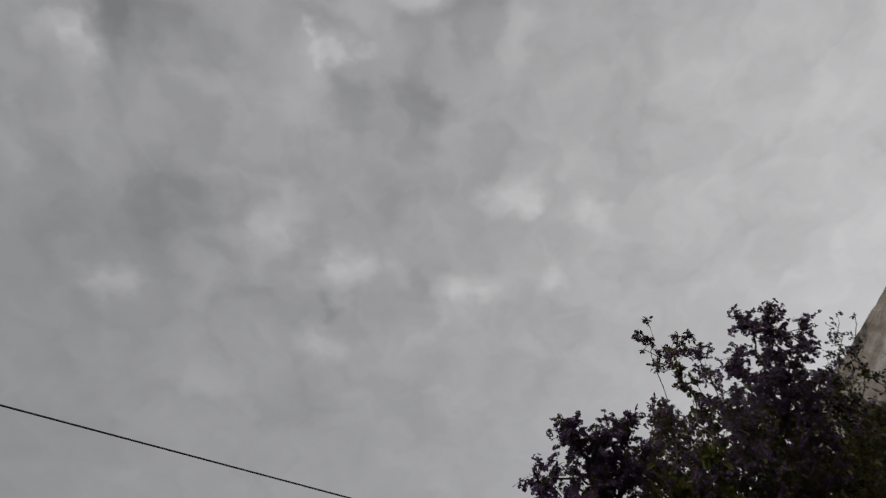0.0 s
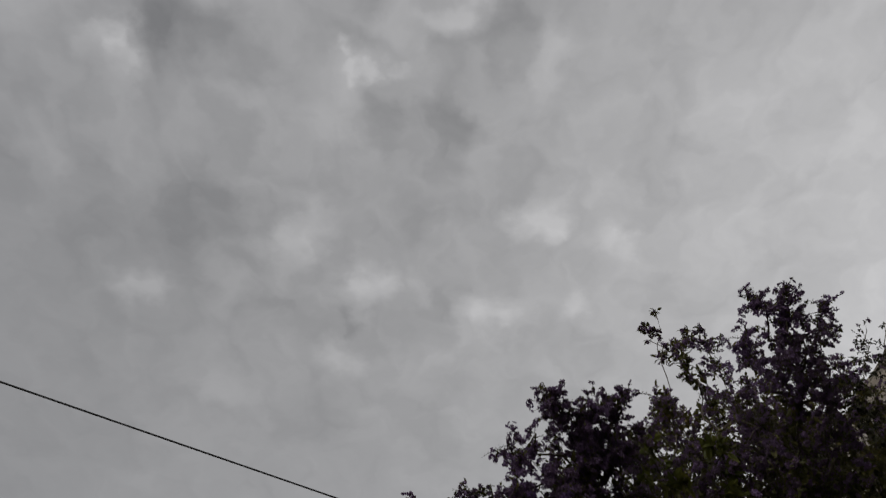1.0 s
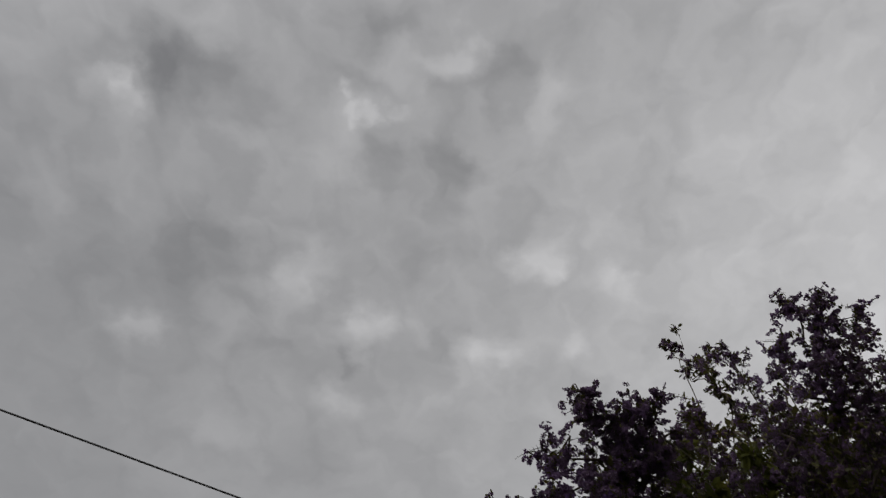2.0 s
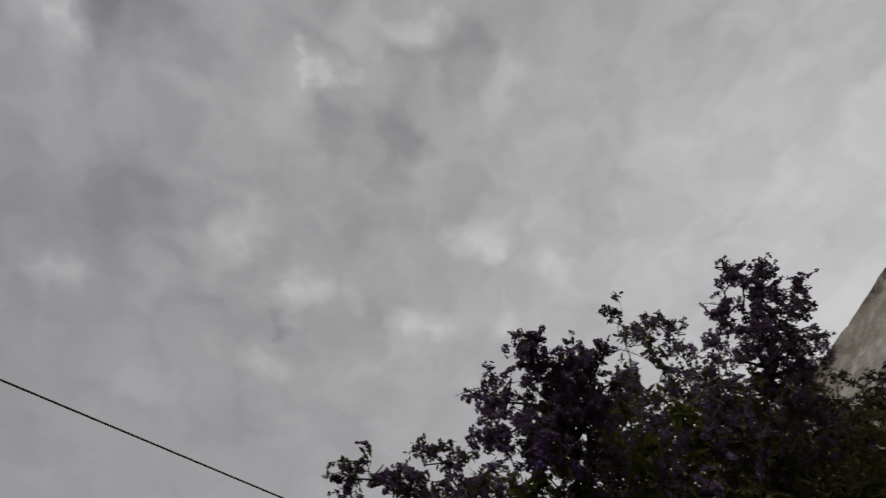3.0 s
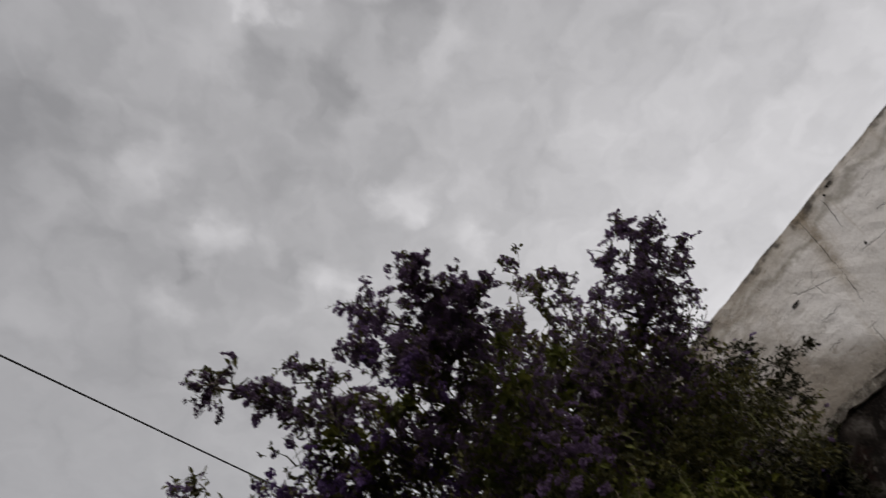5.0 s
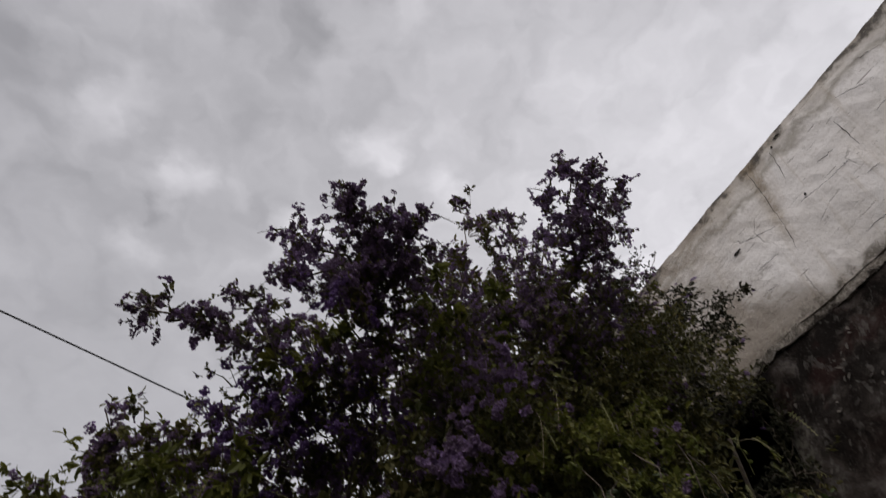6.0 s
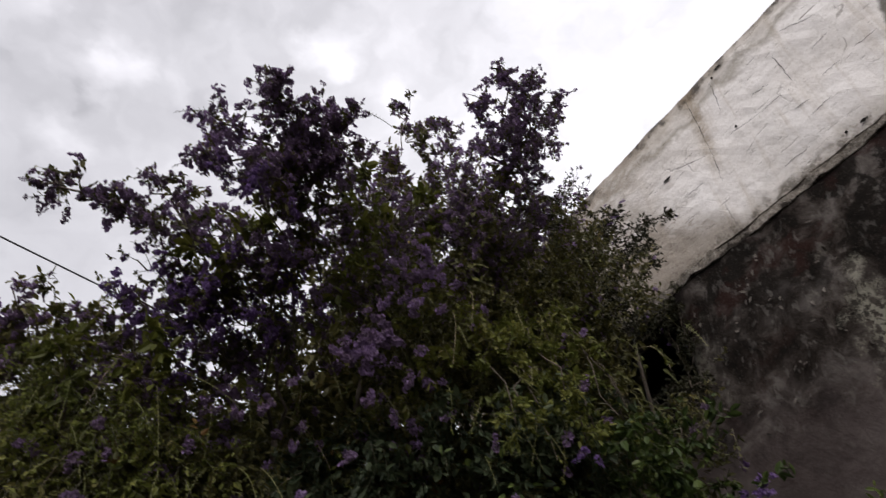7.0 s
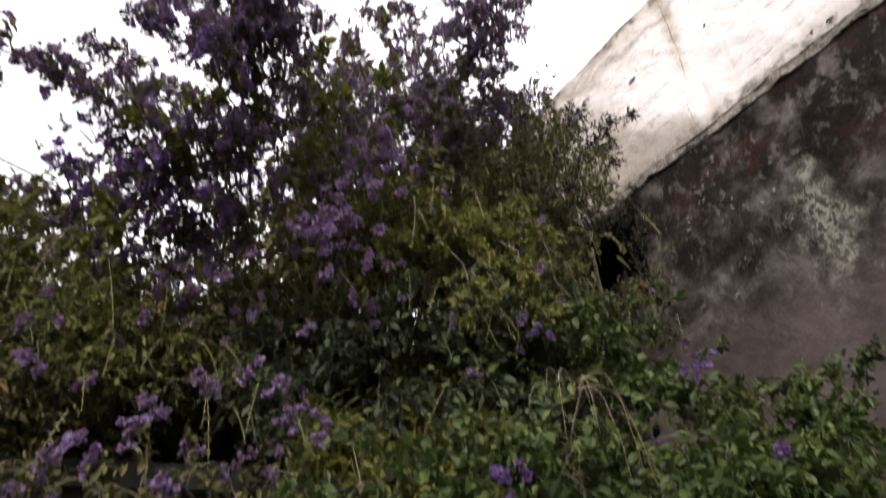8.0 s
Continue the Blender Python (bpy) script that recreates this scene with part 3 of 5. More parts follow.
class Plant:
    """A thing with limbs, twigs, leaves and blossom, built up bough by bough."""

    def __init__(self, name, label, category, at):
        self.top = thing(name, label, category, at)
        self.at = np.array(at, float)
        self.twigs = Pile()
        self.skins = {}
        self.blossom = []
        self.wide = 1.0

    def limb(self, line, r0, r1, sides=6, name="limb"):
        pile = Pile()
        tube(pile, line - self.at, r0, r1, sides)
        part(name, pile.mesh(name, M_BARK, True), self.top)

    def pile(self, key):
        return self.skins.setdefault(key, Pile())

    def spray(self, base, way, length, per, leaf, key, flowers=0.0, droop=0.35, inner=False):
        """Twigs from base along way, each with leaves down its length and perhaps a bloom at the tip."""
        clear = ~in_gap(base)
        base, way, length = base[clear] - self.at, way[clear], length[clear]
        n = len(base)
        tip = base + way * length[:, None]
        tip[:, 2] -= droop * length * rng.random(n)
        straight_twigs(self.twigs, base, tip, np.full((n, 1), 0.0016))
        s = (np.arange(per) + rng.random((n, per))) / per
        p = base[:, None, :] + (tip - base)[:, None, :] * s[:, :, None]
        side = unit(rng.normal(size=(n, per, 3)))
        w = unit(unit(tip - base)[:, None, :] * 0.55 + side + np.array((0, 0, -0.25)))
        face = unit(rng.normal(size=(n, per, 3)) * 0.6 + np.array((0, -0.35, 1.0)))
        size = leaf * rng.uniform(0.55, 1.25, (n, per))
        leaves(self.pile(key), p.reshape(-1, 3), w.reshape(-1, 3), face.reshape(-1, 3), size.ravel(), self.wide * rng.uniform(0.85, 1.3, n * per), inner)
        if flowers > 0:
            for q in tip[rng.random(n) < flowers]:
                self.blossom.append(q)
            if flowers > 0.35:
                for q in (base + 0.45 * (tip - base))[rng.random(n) < flowers * 0.8]:
                    self.blossom.append(q)

    def bough(self, a, b, lift, r0, r1, n, key="leaf", leaf=0.036, flowers=0.3, start=0.35, thick=0.008, per=8, twig=(0.03, 0.08), knot=4.0, full=1.35):
        n = int(n * full)
        line = curve(a, b, lift, 11, 0.025)
        self.limb(line, thick, 0.003, 5)
        # side shoots leave the bough at a few nodes; each ends in a knot of twigs
        knots = max(3, int(n / knot))
        s = np.append(start + (1 - start) * rng.random(knots - 1), 1.0)
        at = np.stack([np.interp(s, np.linspace(0, 1, 11), line[:, k]) for k in range(3)], 1)
        rad = (r0 + (r1 - r0) * s) * rng.random(knots) ** 0.5
        out = unit(rng.normal(size=(knots, 3)))
        tips = at + out * (rad * 0.95)[:, None]
        straight_twigs(self.twigs, at - self.at, tips - self.at, np.full((knots, 1), 0.0022))
        pick = rng.integers(0, knots, n)
        base = tips[pick] + rng.normal(0, 0.016, (n, 3))
        way = unit(out[pick] + 0.8 * rng.normal(size=(n, 3)) + unit(np.array(b, float) - np.array(a, float)) * 0.5 + np.array((0, 0, 0.15)))
        self.spray(base, way, rng.uniform(*twig, n), per, leaf, key, flowers)

    def finish(self, mats, singles):
        """Make the parts: limbs, twigs, leaves, and the blossom, of which `singles` picks what is made one by one."""
        part("brushwood", self.twigs.mesh("brushwood", M_TWIG), self.top, kind="stuff")
        for key, pile in self.skins.items():
            part("foliage", pile.mesh("foliage", mats[key][0]), self.top, mats[key][1], "stuff")
        if self.blossom:
            shared = [mesh_of("flower_head", v, f, M_BLOOM_ONE) for v, f in BLOOMS]
            rest, made = Pile(), 0
            for q in self.blossom:
                k = int(rng.integers(len(BLOOMS)))
                turn = Euler((rng.normal(0, 0.8), rng.normal(0, 0.8), rng.random() * 6.28))
                size = rng.uniform(0.32, 0.78) if (q + self.at)[2] > 2.9 else rng.uniform(0.6, 1.05)
                if made < 300 and singles(q + self.at):
                    ob = part("flower_head", shared[k], self.top, "drooping violet flower head")
                    ob.location, ob.rotation_euler, ob.scale = q, turn, (size, size, size)
                    made += 1
                else:
                    v, f = FAR_BLOOMS[k]
                    rest.add(v @ np.array(turn.to_matrix()).T * size + q, f)
            if rest.count:
                part("blossom", rest.mesh("blossom", M_BLOOM), self.top, "many small violet flower heads", "stuff")


def slab(name, x0, x1, y0, y1, z0, z1, mat, step=0.12, rough=0.008, parent=None, label="", kind=""):
    """A box with a fine, slightly uneven skin and worn edges."""
    bm = bmesh.new()
    bmesh.ops.create_cube(bm, size=1.0)
    for v in bm.verts:
        v.co = Vector(((x0 + x1) / 2 + v.co.x * (x1 - x0), (y0 + y1) / 2 + v.co.y * (y1 - y0), (z0 + z1) / 2 + v.co.z * (z1 - z0)))
    for axis, lo, hi in ((0, x0, x1), (1, y0, y1), (2, z0, z1)):
        for i in range(1, max(1, int((hi - lo) / step))):
            co, no = Vector((0, 0, 0)), Vector((0, 0, 0))
            co[axis], no[axis] = lo + i * (hi - lo) / max(1, int((hi - lo) / step)), 1.0
            bmesh.ops.bisect_plane(bm, geom=bm.verts[:] + bm.edges[:] + bm.faces[:], plane_co=co, plane_no=no)
    for v in bm.verts:
        p = v.co.copy()
        v.co += Vector((noise.noise(p * 2.1), noise.noise(p * 2.3 + Vector((7, 0, 0))), noise.noise(p * 1.9 + Vector((0, 9, 0))))) * rough
        v.co += Vector((noise.noise(p * 9.1), noise.noise(p * 9.3 + Vector((7, 0, 0))), noise.noise(p * 8.9 + Vector((0, 9, 0))))) * rough * 0.6
    me = bpy.data.meshes.new(name)
    bm.to_mesh(me)
    bm.free()
    me.materials.append(mat)
    ob = new(name, me)
    if parent:
        ob.parent = parent
    return tagged(ob, label=label, kind=kind)


# ---- ground ----
bm = bmesh.new()
bmesh.ops.create_grid(bm, x_segments=60, y_segments=60, size=0.5)
for v in bm.verts:
    v.co.x, v.co.y = (math.copysign(abs(v.co.x * 2) ** 3, v.co.x) * 2000, math.copysign(abs(v.co.y * 2) ** 3, v.co.y) * 2000)
    v.co.z = -0.02 + noise.noise(Vector((v.co.x, v.co.y, 0)) * 0.6) * 0.03
me = bpy.data.meshes.new("ground")
bm.to_mesh(me)
bm.free()
me.materials.append(M_GROUND)
tagged(new("ground", me), "bare dry brown earth round the shrubs", "ground", kind="structure")

# ---- the old building ----
house = thing("house", "old two-storey house with whitewashed upper wall, cracked and stained", "house", (4.2, 2.0, 0.0))


def of_house(ob):
    ob.parent = house
    ob.matrix_parent_inverse = Matrix.Translation((-4.2, -2.0, 0.0))
    return ob


of_house(slab("wall", 4.15, 4.42, -5.0, 7.5, 4.40, 5.98, M_PLASTER, 0.09, 0.02, label="whitewashed parapet band, cracked, with brown water stains"))
for v in bpy.data.meshes["wall"].vertices:
    if v.co.z > 5.8:
        v.co.z += 0.022 * (v.co.y - 3.0)
# the lower wall runs round a small opening, added to make the hollow black
for y0, y1, z0, z1 in ((-5.0, 3.78, -0.05, 4.33), (3.78, 4.78, -0.05, 3.48), (3.78, 4.78, 4.2, 4.33), (4.78, 7.5, -0.05, 4.33)):
    of_house(slab("lower_wall", 4.172, 4.42, y0, y1, z0, z1, M_MOSSY, 0.14, 0.018, label="dark mossy wall with pale lichen patches"))
of_house(slab("ledge", 4.155, 4.40, -5.0, 7.5, 4.325, 4.41, M_LEDGE, 0.025, 0.04, label="crumbling mortar ledge below the parapet"))
of_house(slab("end_wall", 4.42, 9.0, 7.25, 7.5, -0.05, 5.9, M_MOSSY, 0.5, 0.01))
of_house(slab("end_wall", 4.42, 9.0, -5.0, -4.75, -0.05, 5.9, M_MOSSY, 0.5, 0.01))
of_house(slab("back_wall", 9.0, 9.25, -5.0, 7.5, -0.05, 5.9, M_MOSSY, 0.5, 0.01))
of_house(slab("roof", 4.42, 9.0, -4.75, 7.25, 5.1, 5.3, M_ROOF, 0.5, 0.01, label="flat grey screed roof"))


def chip(y, z, w, h, seed):
    """A small ragged hole where plaster fell off: a shallow dish, its inner shade painted near-black."""
    r = np.random.default_rng(seed)
    verts = [(4.152, y, z)]
    n = 11
    for ring, depth in ((0.6, 4.146), (1.0, 4.137)):
        for k in range(n):
            a = 6.283 * k / n
            s = ring * r.uniform(0.6, 1.2)
            verts.append((depth, y + w * s * math.cos(a), z + h * s * math.sin(a)))
    faces = [(0, 1 + (k + 1) % n, 1 + k) for k in range(n)]
    faces += [(1 + k, 1 + (k + 1) % n, 1 + n + (k + 1) % n, 1 + n + k) for k in range(n)]
    of_house(tagged(new("chipped_hole", mesh_of("chipped_hole", verts, faces, M_HOLE)), "dark hole in the plaster"))


for i, (y, z, w, h) in enumerate(((2.52, 5.90, 0.035, 0.018), (2.60, 5.86, 0.012, 0.012), (3.38, 5.33, 0.05, 0.016), (2.62, 5.22, 0.012, 0.012), (1.90, 4.46, 0.028, 0.011), (2.02, 4.47, 0.014, 0.009))):
    chip(y, z, w, h, i)


def wall_skin(y, z):
    """Where the uneven plaster face stands."""
    p = Vector((4.15, y, z))
    return 4.15 + 0.02 * noise.noise(p * 2.1) + 0.012 * noise.noise(p * 9.1) - 0.005


def crack(y0, z0, y1, z1, seed):
    """A thin broken line in the plaster, widest in its middle."""
    r = np.random.default_rng(seed)
    n = 14
    verts = []
    for k in range(n):
        q = k / (n - 1)
        y, z = y0 + (y1 - y0) * q + r.normal(0, 0.004), z0 + (z1 - z0) * q + r.normal(0, 0.004)
        w = 0.0008 + 0.0028 * math.sin(math.pi * q) * r.uniform(0.3, 1.0)
        across = Vector((z0 - z1, y1 - y0)).normalized() * w
        verts += [(wall_skin(y, z), y - across[0], z - across[1]), (wall_skin(y, z), y + across[0], z + across[1])]
    faces = [(2 * k, 2 * k + 1, 2 * k + 3, 2 * k + 2) for k in range(n - 1)]
    of_house(tagged(new("crack", mesh_of("crack", verts, faces, M_HOLE)), "dark crack in the plaster"))


CRACKS = (
    (2.70, 5.21, 2.43, 5.15), (2.43, 5.15, 2.15, 5.12), (2.91, 5.93, 2.90, 5.19), (2.90, 5.19, 2.92, 4.88), (2.64, 5.85, 2.67, 5.50), (2.20, 4.93, 2.08, 4.91),
    (2.13, 4.78, 1.97, 4.79), (2.47, 4.60, 2.26, 4.59), (1.90, 5.28, 1.74, 5.28), (3.29, 5.37, 2.96, 5.22), (3.28, 5.03, 3.06, 5.00), (1.94, 5.00, 1.79, 5.00),
    (1.74, 5.78, 1.56, 5.69), (2.41, 5.36, 2.25, 5.31), (2.12, 5.52, 2.11, 5.17), (3.37, 4.81, 3.20, 4.78), (1.69, 5.01, 1.52, 4.97), (2.00, 5.67, 1.73, 5.49),
)
for i, ends in enumerate(CRACKS):
    crack(*ends, 40 + i)

# ---- unseen wall behind the viewer, added to block low sky light ----
tagged(slab("wall_south", -7.0, 4.1, -3.55, -3.3, -0.05, 4.6, M_BLOCKER, 0.4, 0.012, kind="structure"), "unseen plain grey wall added to block low sky light", "wall")

# ---- cable ----
cable = Pile()
ends = np.array(((-24.0, -6.56, 4.62), (17.0, 21.52, 8.82)))
s = np.linspace(0, 1, 40)[:, None]
tube(cable, ends[0] + (ends[1] - ends[0]) * s, 0.0125, 0.0125, 8)
tagged(new("overhead_cable", cable.mesh("overhead_cable", M_CABLE, True)), "thin black overhead cable strung across the sky", "cable")

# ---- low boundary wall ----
low = thing("boundary_wall", "low dark concrete wall behind the shrubs", "wall", (-2.0, 3.6, 0.0))
# past x = 0.75 the length is added, to block sky behind the hollows
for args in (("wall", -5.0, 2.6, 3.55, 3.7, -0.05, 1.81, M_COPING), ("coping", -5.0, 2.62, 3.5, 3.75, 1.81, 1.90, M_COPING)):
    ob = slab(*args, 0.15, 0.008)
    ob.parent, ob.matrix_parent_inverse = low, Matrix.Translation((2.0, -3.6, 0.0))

# ---- the big flowering shrub ----
shrub = Plant("flowering_shrub", "tall sprawling shrub with drooping violet flowers and dark leaves", "shrub", (1.1, 3.5, 0.0))
roots = ((1.2, 4.3, 0.0), (0.55, 4.2, 0.0), (1.9, 4.2, 0.0), (2.5, 4.1, 0.0))
for a, b in ((roots[0], (1.0, 3.5, 2.5)), (roots[1], (0.6, 3.55, 2.3)), (roots[2], (1.8, 3.5, 2.9)), (roots[3], (2.6, 3.6, 3.2)), (roots[0], (1.4, 3.5, 3.0))):
    bow = curve(a, b, 0.0, 12, 0.03)
    bow[:, 1] += 0.5 * np.sin(np.linspace(0, np.pi, 12)) ** 2
    shrub.limb(bow, 0.035, 0.014, 7, "stem")
# the left crest
for b, r0, r1, n in (((0.58, 2.42, 3.42), 0.09, 0.015, 50), ((0.41, 2.47, 3.20), 0.08, 0.03, 36), ((0.43, 2.50, 3.02), 0.07, 0.02, 36), ((0.95, 2.50, 3.54), 0.09, 0.03, 36), ((0.54, 2.50, 2.93), 0.07, 0.03, 30), ((0.75, 2.50, 3.45), 0.09, 0.05, 36), ((1.01, 2.54, 3.38), 0.05, 0.015, 18)):
    shrub.bough((0.84, 2.72, 3.22), b, 0.06, r0, r1, n, leaf=0.022, flowers=0.95, start=0.12, per=5, knot=3.2, full=2.3)
shrub.bough((1.0, 3.5, 2.5), (0.84, 2.7, 3.25), 0.05, 0.16, 0.12, 70, flowers=0.4, start=0.55)
shrub.bough((1.0, 3.5, 2.5), (0.70, 2.65, 3.12), 0.05, 0.12, 0.10, 50, flowers=0.5, start=0.6)
# the tall column
for b, r0, r1, n in (((1.88, 2.40, 4.27), 0.09, 0.015, 46), ((2.02, 2.40, 4.13), 0.07, 0.02, 30), ((1.54, 2.42, 3.82), 0.06, 0.025, 26), ((1.70, 2.40, 4.15), 0.07, 0.015, 34), ((1.89, 2.45, 3.70), 0.05, 0.02, 16), ((1.98, 2.42, 3.94), 0.05, 0.02, 14)):
    shrub.bough((1.80, 2.66, 3.66), b, 0.02, r0, r1, n, leaf=0.022, flowers=0.85, start=0.08, per=5, knot=3.0, full=2.4)
shrub.bough((1.8, 3.5, 2.9), (1.80, 2.65, 3.72), -0.05, 0.2, 0.13, 110, flowers=0.5, start=0.45)
# the crown between them
shrub.bough((1.38, 3.1, 3.85), (1.63, 3.42, 5.17), 0.0, 0.06, 0.005, 17, flowers=0.5, start=0.2, thick=0.004, per=4)
shrub.bough((1.6, 3.1, 3.7), (1.63, 3.3, 4.70), 0.0, 0.14, 0.05, 50, flowers=0.5, start=0.2, per=6)
shrub.bough((1.7, 3.1, 3.7), (1.80, 3.2, 4.60), 0.0, 0.15, 0.08, 60, leaf=0.024, flowers=0.75, start=0.1, per=5, knot=2.5)
shrub.bough((1.8, 3.1, 3.7), (1.92, 3.0, 4.36), 0.0, 0.15, 0.06, 55, leaf=0.024, flowers=0.75, start=0.1, per=5, knot=2.5)
shrub.bough((1.35, 3.1, 3.4), (1.35, 3.1, 4.02), 0.0, 0.14, 0.04, 40, flowers=0.5, start=0.1, per=7)
shrub.bough((1.1, 3.0, 3.0), (1.12, 2.9, 3.52), 0.0, 0.2, 0.08, 42, flowers=0.4, start=0.1)
for a, b, n, r in (((1.4, 3.5, 3.0), (1.25, 2.95, 3.45), 58, 0.2), ((1.4, 3.5, 3.0), (1.55, 3.0, 3.75), 75, 0.22), ((1.8, 3.5, 2.9), (1.95, 3.05, 3.75), 110, 0.22), ((1.8, 3.5, 3.0), (2.25, 3.2, 3.85), 110, 0.22), ((1.5, 3.5, 3.1), (1.2, 3.3, 3.75), 56, 0.2), ((1.6, 3.5, 3.2), (1.7, 3.4, 4.1), 66, 0.2)):
    shrub.bough(a, b, 0.05, r, 0.14, n, leaf=0.026, flowers=0.6, start=0.3, per=6, knot=2.5)
for b in ((1.94, 3.45, 5.03), (1.83, 3.45, 5.08), (1.95, 3.45, 4.92), (1.55, 3.45, 5.06), (1.70, 3.45, 4.88)):
    shrub.bough((1.60, 3.4, 4.62), b, 0.04, 0.02, 0.01, 11, flowers=0.55, start=0.35, thick=0.003, per=3, twig=(0.015, 0.04))
for a, b, n in (((1.9, 3.4, 3.6), (1.95, 3.3, 4.15), 60), ((2.1, 3.4, 3.6), (2.3, 3.4, 4.2), 70), ((2.0, 3.0, 3.4), (2.1, 2.85, 3.85), 60), ((1.5, 3.3, 3.6), (1.5, 3.3, 4.2), 50)):
    shrub.bough(a, b, 0.0, 0.2, 0.13, n, leaf=0.026, flowers=0.65, start=0.1, per=6, knot=2.5)
for a, b, n in (((1.25, 3.5, 3.4), (1.18, 3.45, 3.74), 30), ((1.4, 3.5, 3.5), (1.38, 3.45, 3.98), 44), ((1.6, 3.5, 3.6), (1.62, 3.5, 4.28), 46), ((1.8, 3.5, 3.7), (1.85, 3.5, 4.36), 44), ((2.0, 3.5, 3.7), (2.08, 3.5, 4.46), 44), ((2.3, 3.6, 3.8), (2.36, 3.55, 4.44), 42), ((2.6, 3.6, 3.8), (2.66, 3.6, 4.48), 38)):
    shrub.bough(a, b, 0.0, 0.17, 0.09, n, leaf=0.026, flowers=0.6, start=0.05, per=6, knot=2.5)
# far twigs that fill the low gap
for x in (0.2, 0.36, 0.52, 0.68):
    shrub.bough((x + 0.1, 4.25, 2.5), (x, 4.15, 2.98 + 0.1 * x), 0.0, 0.15, 0.08, 44, leaf=0.05, flowers=0.2, start=0.1)
# towards the house
for a, b, n in (((2.6, 3.6, 3.2), (2.35, 3.4, 3.95), 60), ((2.6, 3.6, 3.2), (2.85, 3.4, 4.15), 60), ((2.6, 3.6, 3.2), (2.95, 3.5, 4.6), 60), ((2.6, 3.6, 3.3), (3.2, 3.7, 4.3), 50)):
    shrub.bough(a, b, 0.0, 0.24, 0.18, n, flowers=0.2, start=0.2)
shrub.bough((2.68, 3.5, 4.1), (3.60, 3.9, 5.66), 0.0, 0.2, 0.06, 64, key="dark", leaf=0.026, flowers=0.3, start=0.1, thick=0.004, per=6, knot=2.0, full=1.5)
shrub.bough((2.36, 3.3, 3.7), (2.94, 3.6, 4.80), 0.0, 0.22, 0.07, 95, key="dark", flowers=0.35, start=0.1)
shrub.bough((2.99, 3.6, 4.3), (3.84, 3.93, 5.83), 0.0, 0.13, 0.02, 34, key="dark", leaf=0.026, flowers=0.3, start=0.1, thick=0.004, per=6, knot=2.0, full=1.5)
shrub.bough((2.6, 3.4, 3.2), (2.75, 3.5, 4.45), 0.0, 0.3, 0.16, 70, flowers=0.6, start=0.1)
shrub.bough((2.6, 3.4, 3.0), (3.1, 3.6, 4.5), 0.0, 0.26, 0.16, 60, flowers=0.5, start=0.2)
# between the crests and below the column
for a, b, n in (((1.7, 3.05, 3.5), (1.72, 2.95, 4.0), 50), ((1.85, 3.05, 3.6), (1.84, 2.95, 4.08), 50), ((2.0, 3.4, 3.8), (2.05, 3.4, 4.42), 50), ((2.15, 3.4, 3.9), (2.25, 3.4, 4.62), 50), ((1.95, 2.9, 3.5), (1.98, 2.75, 3.82), 40),
                ((1.3, 3.4, 3.8), (1.37, 3.4, 4.12), 26), ((1.45, 3.4, 3.9), (1.48, 3.4, 4.3), 26), ((1.15, 3.0, 3.3), (1.16, 2.95, 3.68), 26), ((0.75, 3.0, 2.95), (0.5, 2.95, 3.16), 36), ((0.7, 3.0, 2.9), (0.42, 2.95, 3.10), 36), ((1.0, 2.9, 3.1), (0.98, 2.75, 3.4), 30)):
    shrub.bough(a, b, 0.0, 0.14, 0.09, n, leaf=0.024, flowers=0.6, start=0.0, per=6, thick=0.004, knot=2.5)
# before the house wall
for a, b in (((2.70, 3.5, 3.8), (2.92, 3.55, 4.58)), ((2.80, 3.6, 3.8), (3.06, 3.6, 4.56)), ((2.95, 3.65, 3.7), (3.22, 3.65, 4.46)), ((2.9, 3.7, 4.0), (3.16, 3.75, 4.74)), ((3.1, 3.7, 3.7), (3.36, 3.7, 4.3))):
    shrub.bough(a, b, 0.0, 0.15, 0.10, 60, leaf=0.030, flowers=0.25, start=0.0, per=7, thick=0.005, knot=2.5)
# loose twigs with sky between them
for k in range(15):
    x, z = 0.42 + 0.062 * k, 2.45 + 0.05 * (k % 4) + 0.03 * k
    shrub.bough((x, 3.3 + 0.06 * (k % 3), z), (x - 0.12 + 0.06 * (k % 4), 3.05 + 0.08 * (k % 3), z + 0.32), 0.03, 0.09, 0.07, 18, flowers=0.4, start=0.0, thick=0.004, per=7)
# clumps of larger leaves
for a, b in (((0.70, 3.2, 2.75), (0.52, 2.98, 3.10)), ((0.85, 3.1, 2.85), (0.66, 2.92, 3.12)), ((1.25, 3.1, 3.2), (1.10, 2.8, 3.42)), ((1.45, 3.2, 3.2), (1.48, 2.92, 3.55)), ((1.2, 3.1, 2.9), (1.15, 2.85, 3.2)), ((0.5, 3.3, 2.3), (0.42, 3.05, 2.62)), ((0.3, 3.3, 2.2), (0.15, 3.1, 2.55))):
    shrub.bough(a, b, 0.02, 0.10, 0.07, 26, "olive", 0.056, 0.0, 0.3, 0.004, 6, (0.04, 0.09), full=0.8)
# the left arm
shrub.bough((0.50, 3.10, 3.08), (0.28, 3.05, 3.34), 0.0, 0.09, 0.03, 22, leaf=0.024, flowers=0.7, start=0.0, per=6, knot=2.5, full=2.0)
shrub.bough((0.44, 3.10, 3.12), (0.15, 3.00, 3.15), 0.02, 0.08, 0.04, 26, leaf=0.024, flowers=0.7, start=0.0, per=6, knot=2.5, full=2.0)
shrub.bough((0.24, 3.00, 3.10), (-0.07, 3.00, 3.11), 0.02, 0.05, 0.02, 20, leaf=0.024, flowers=0.7, start=0.0, per=5, knot=2.5, full=2.0)
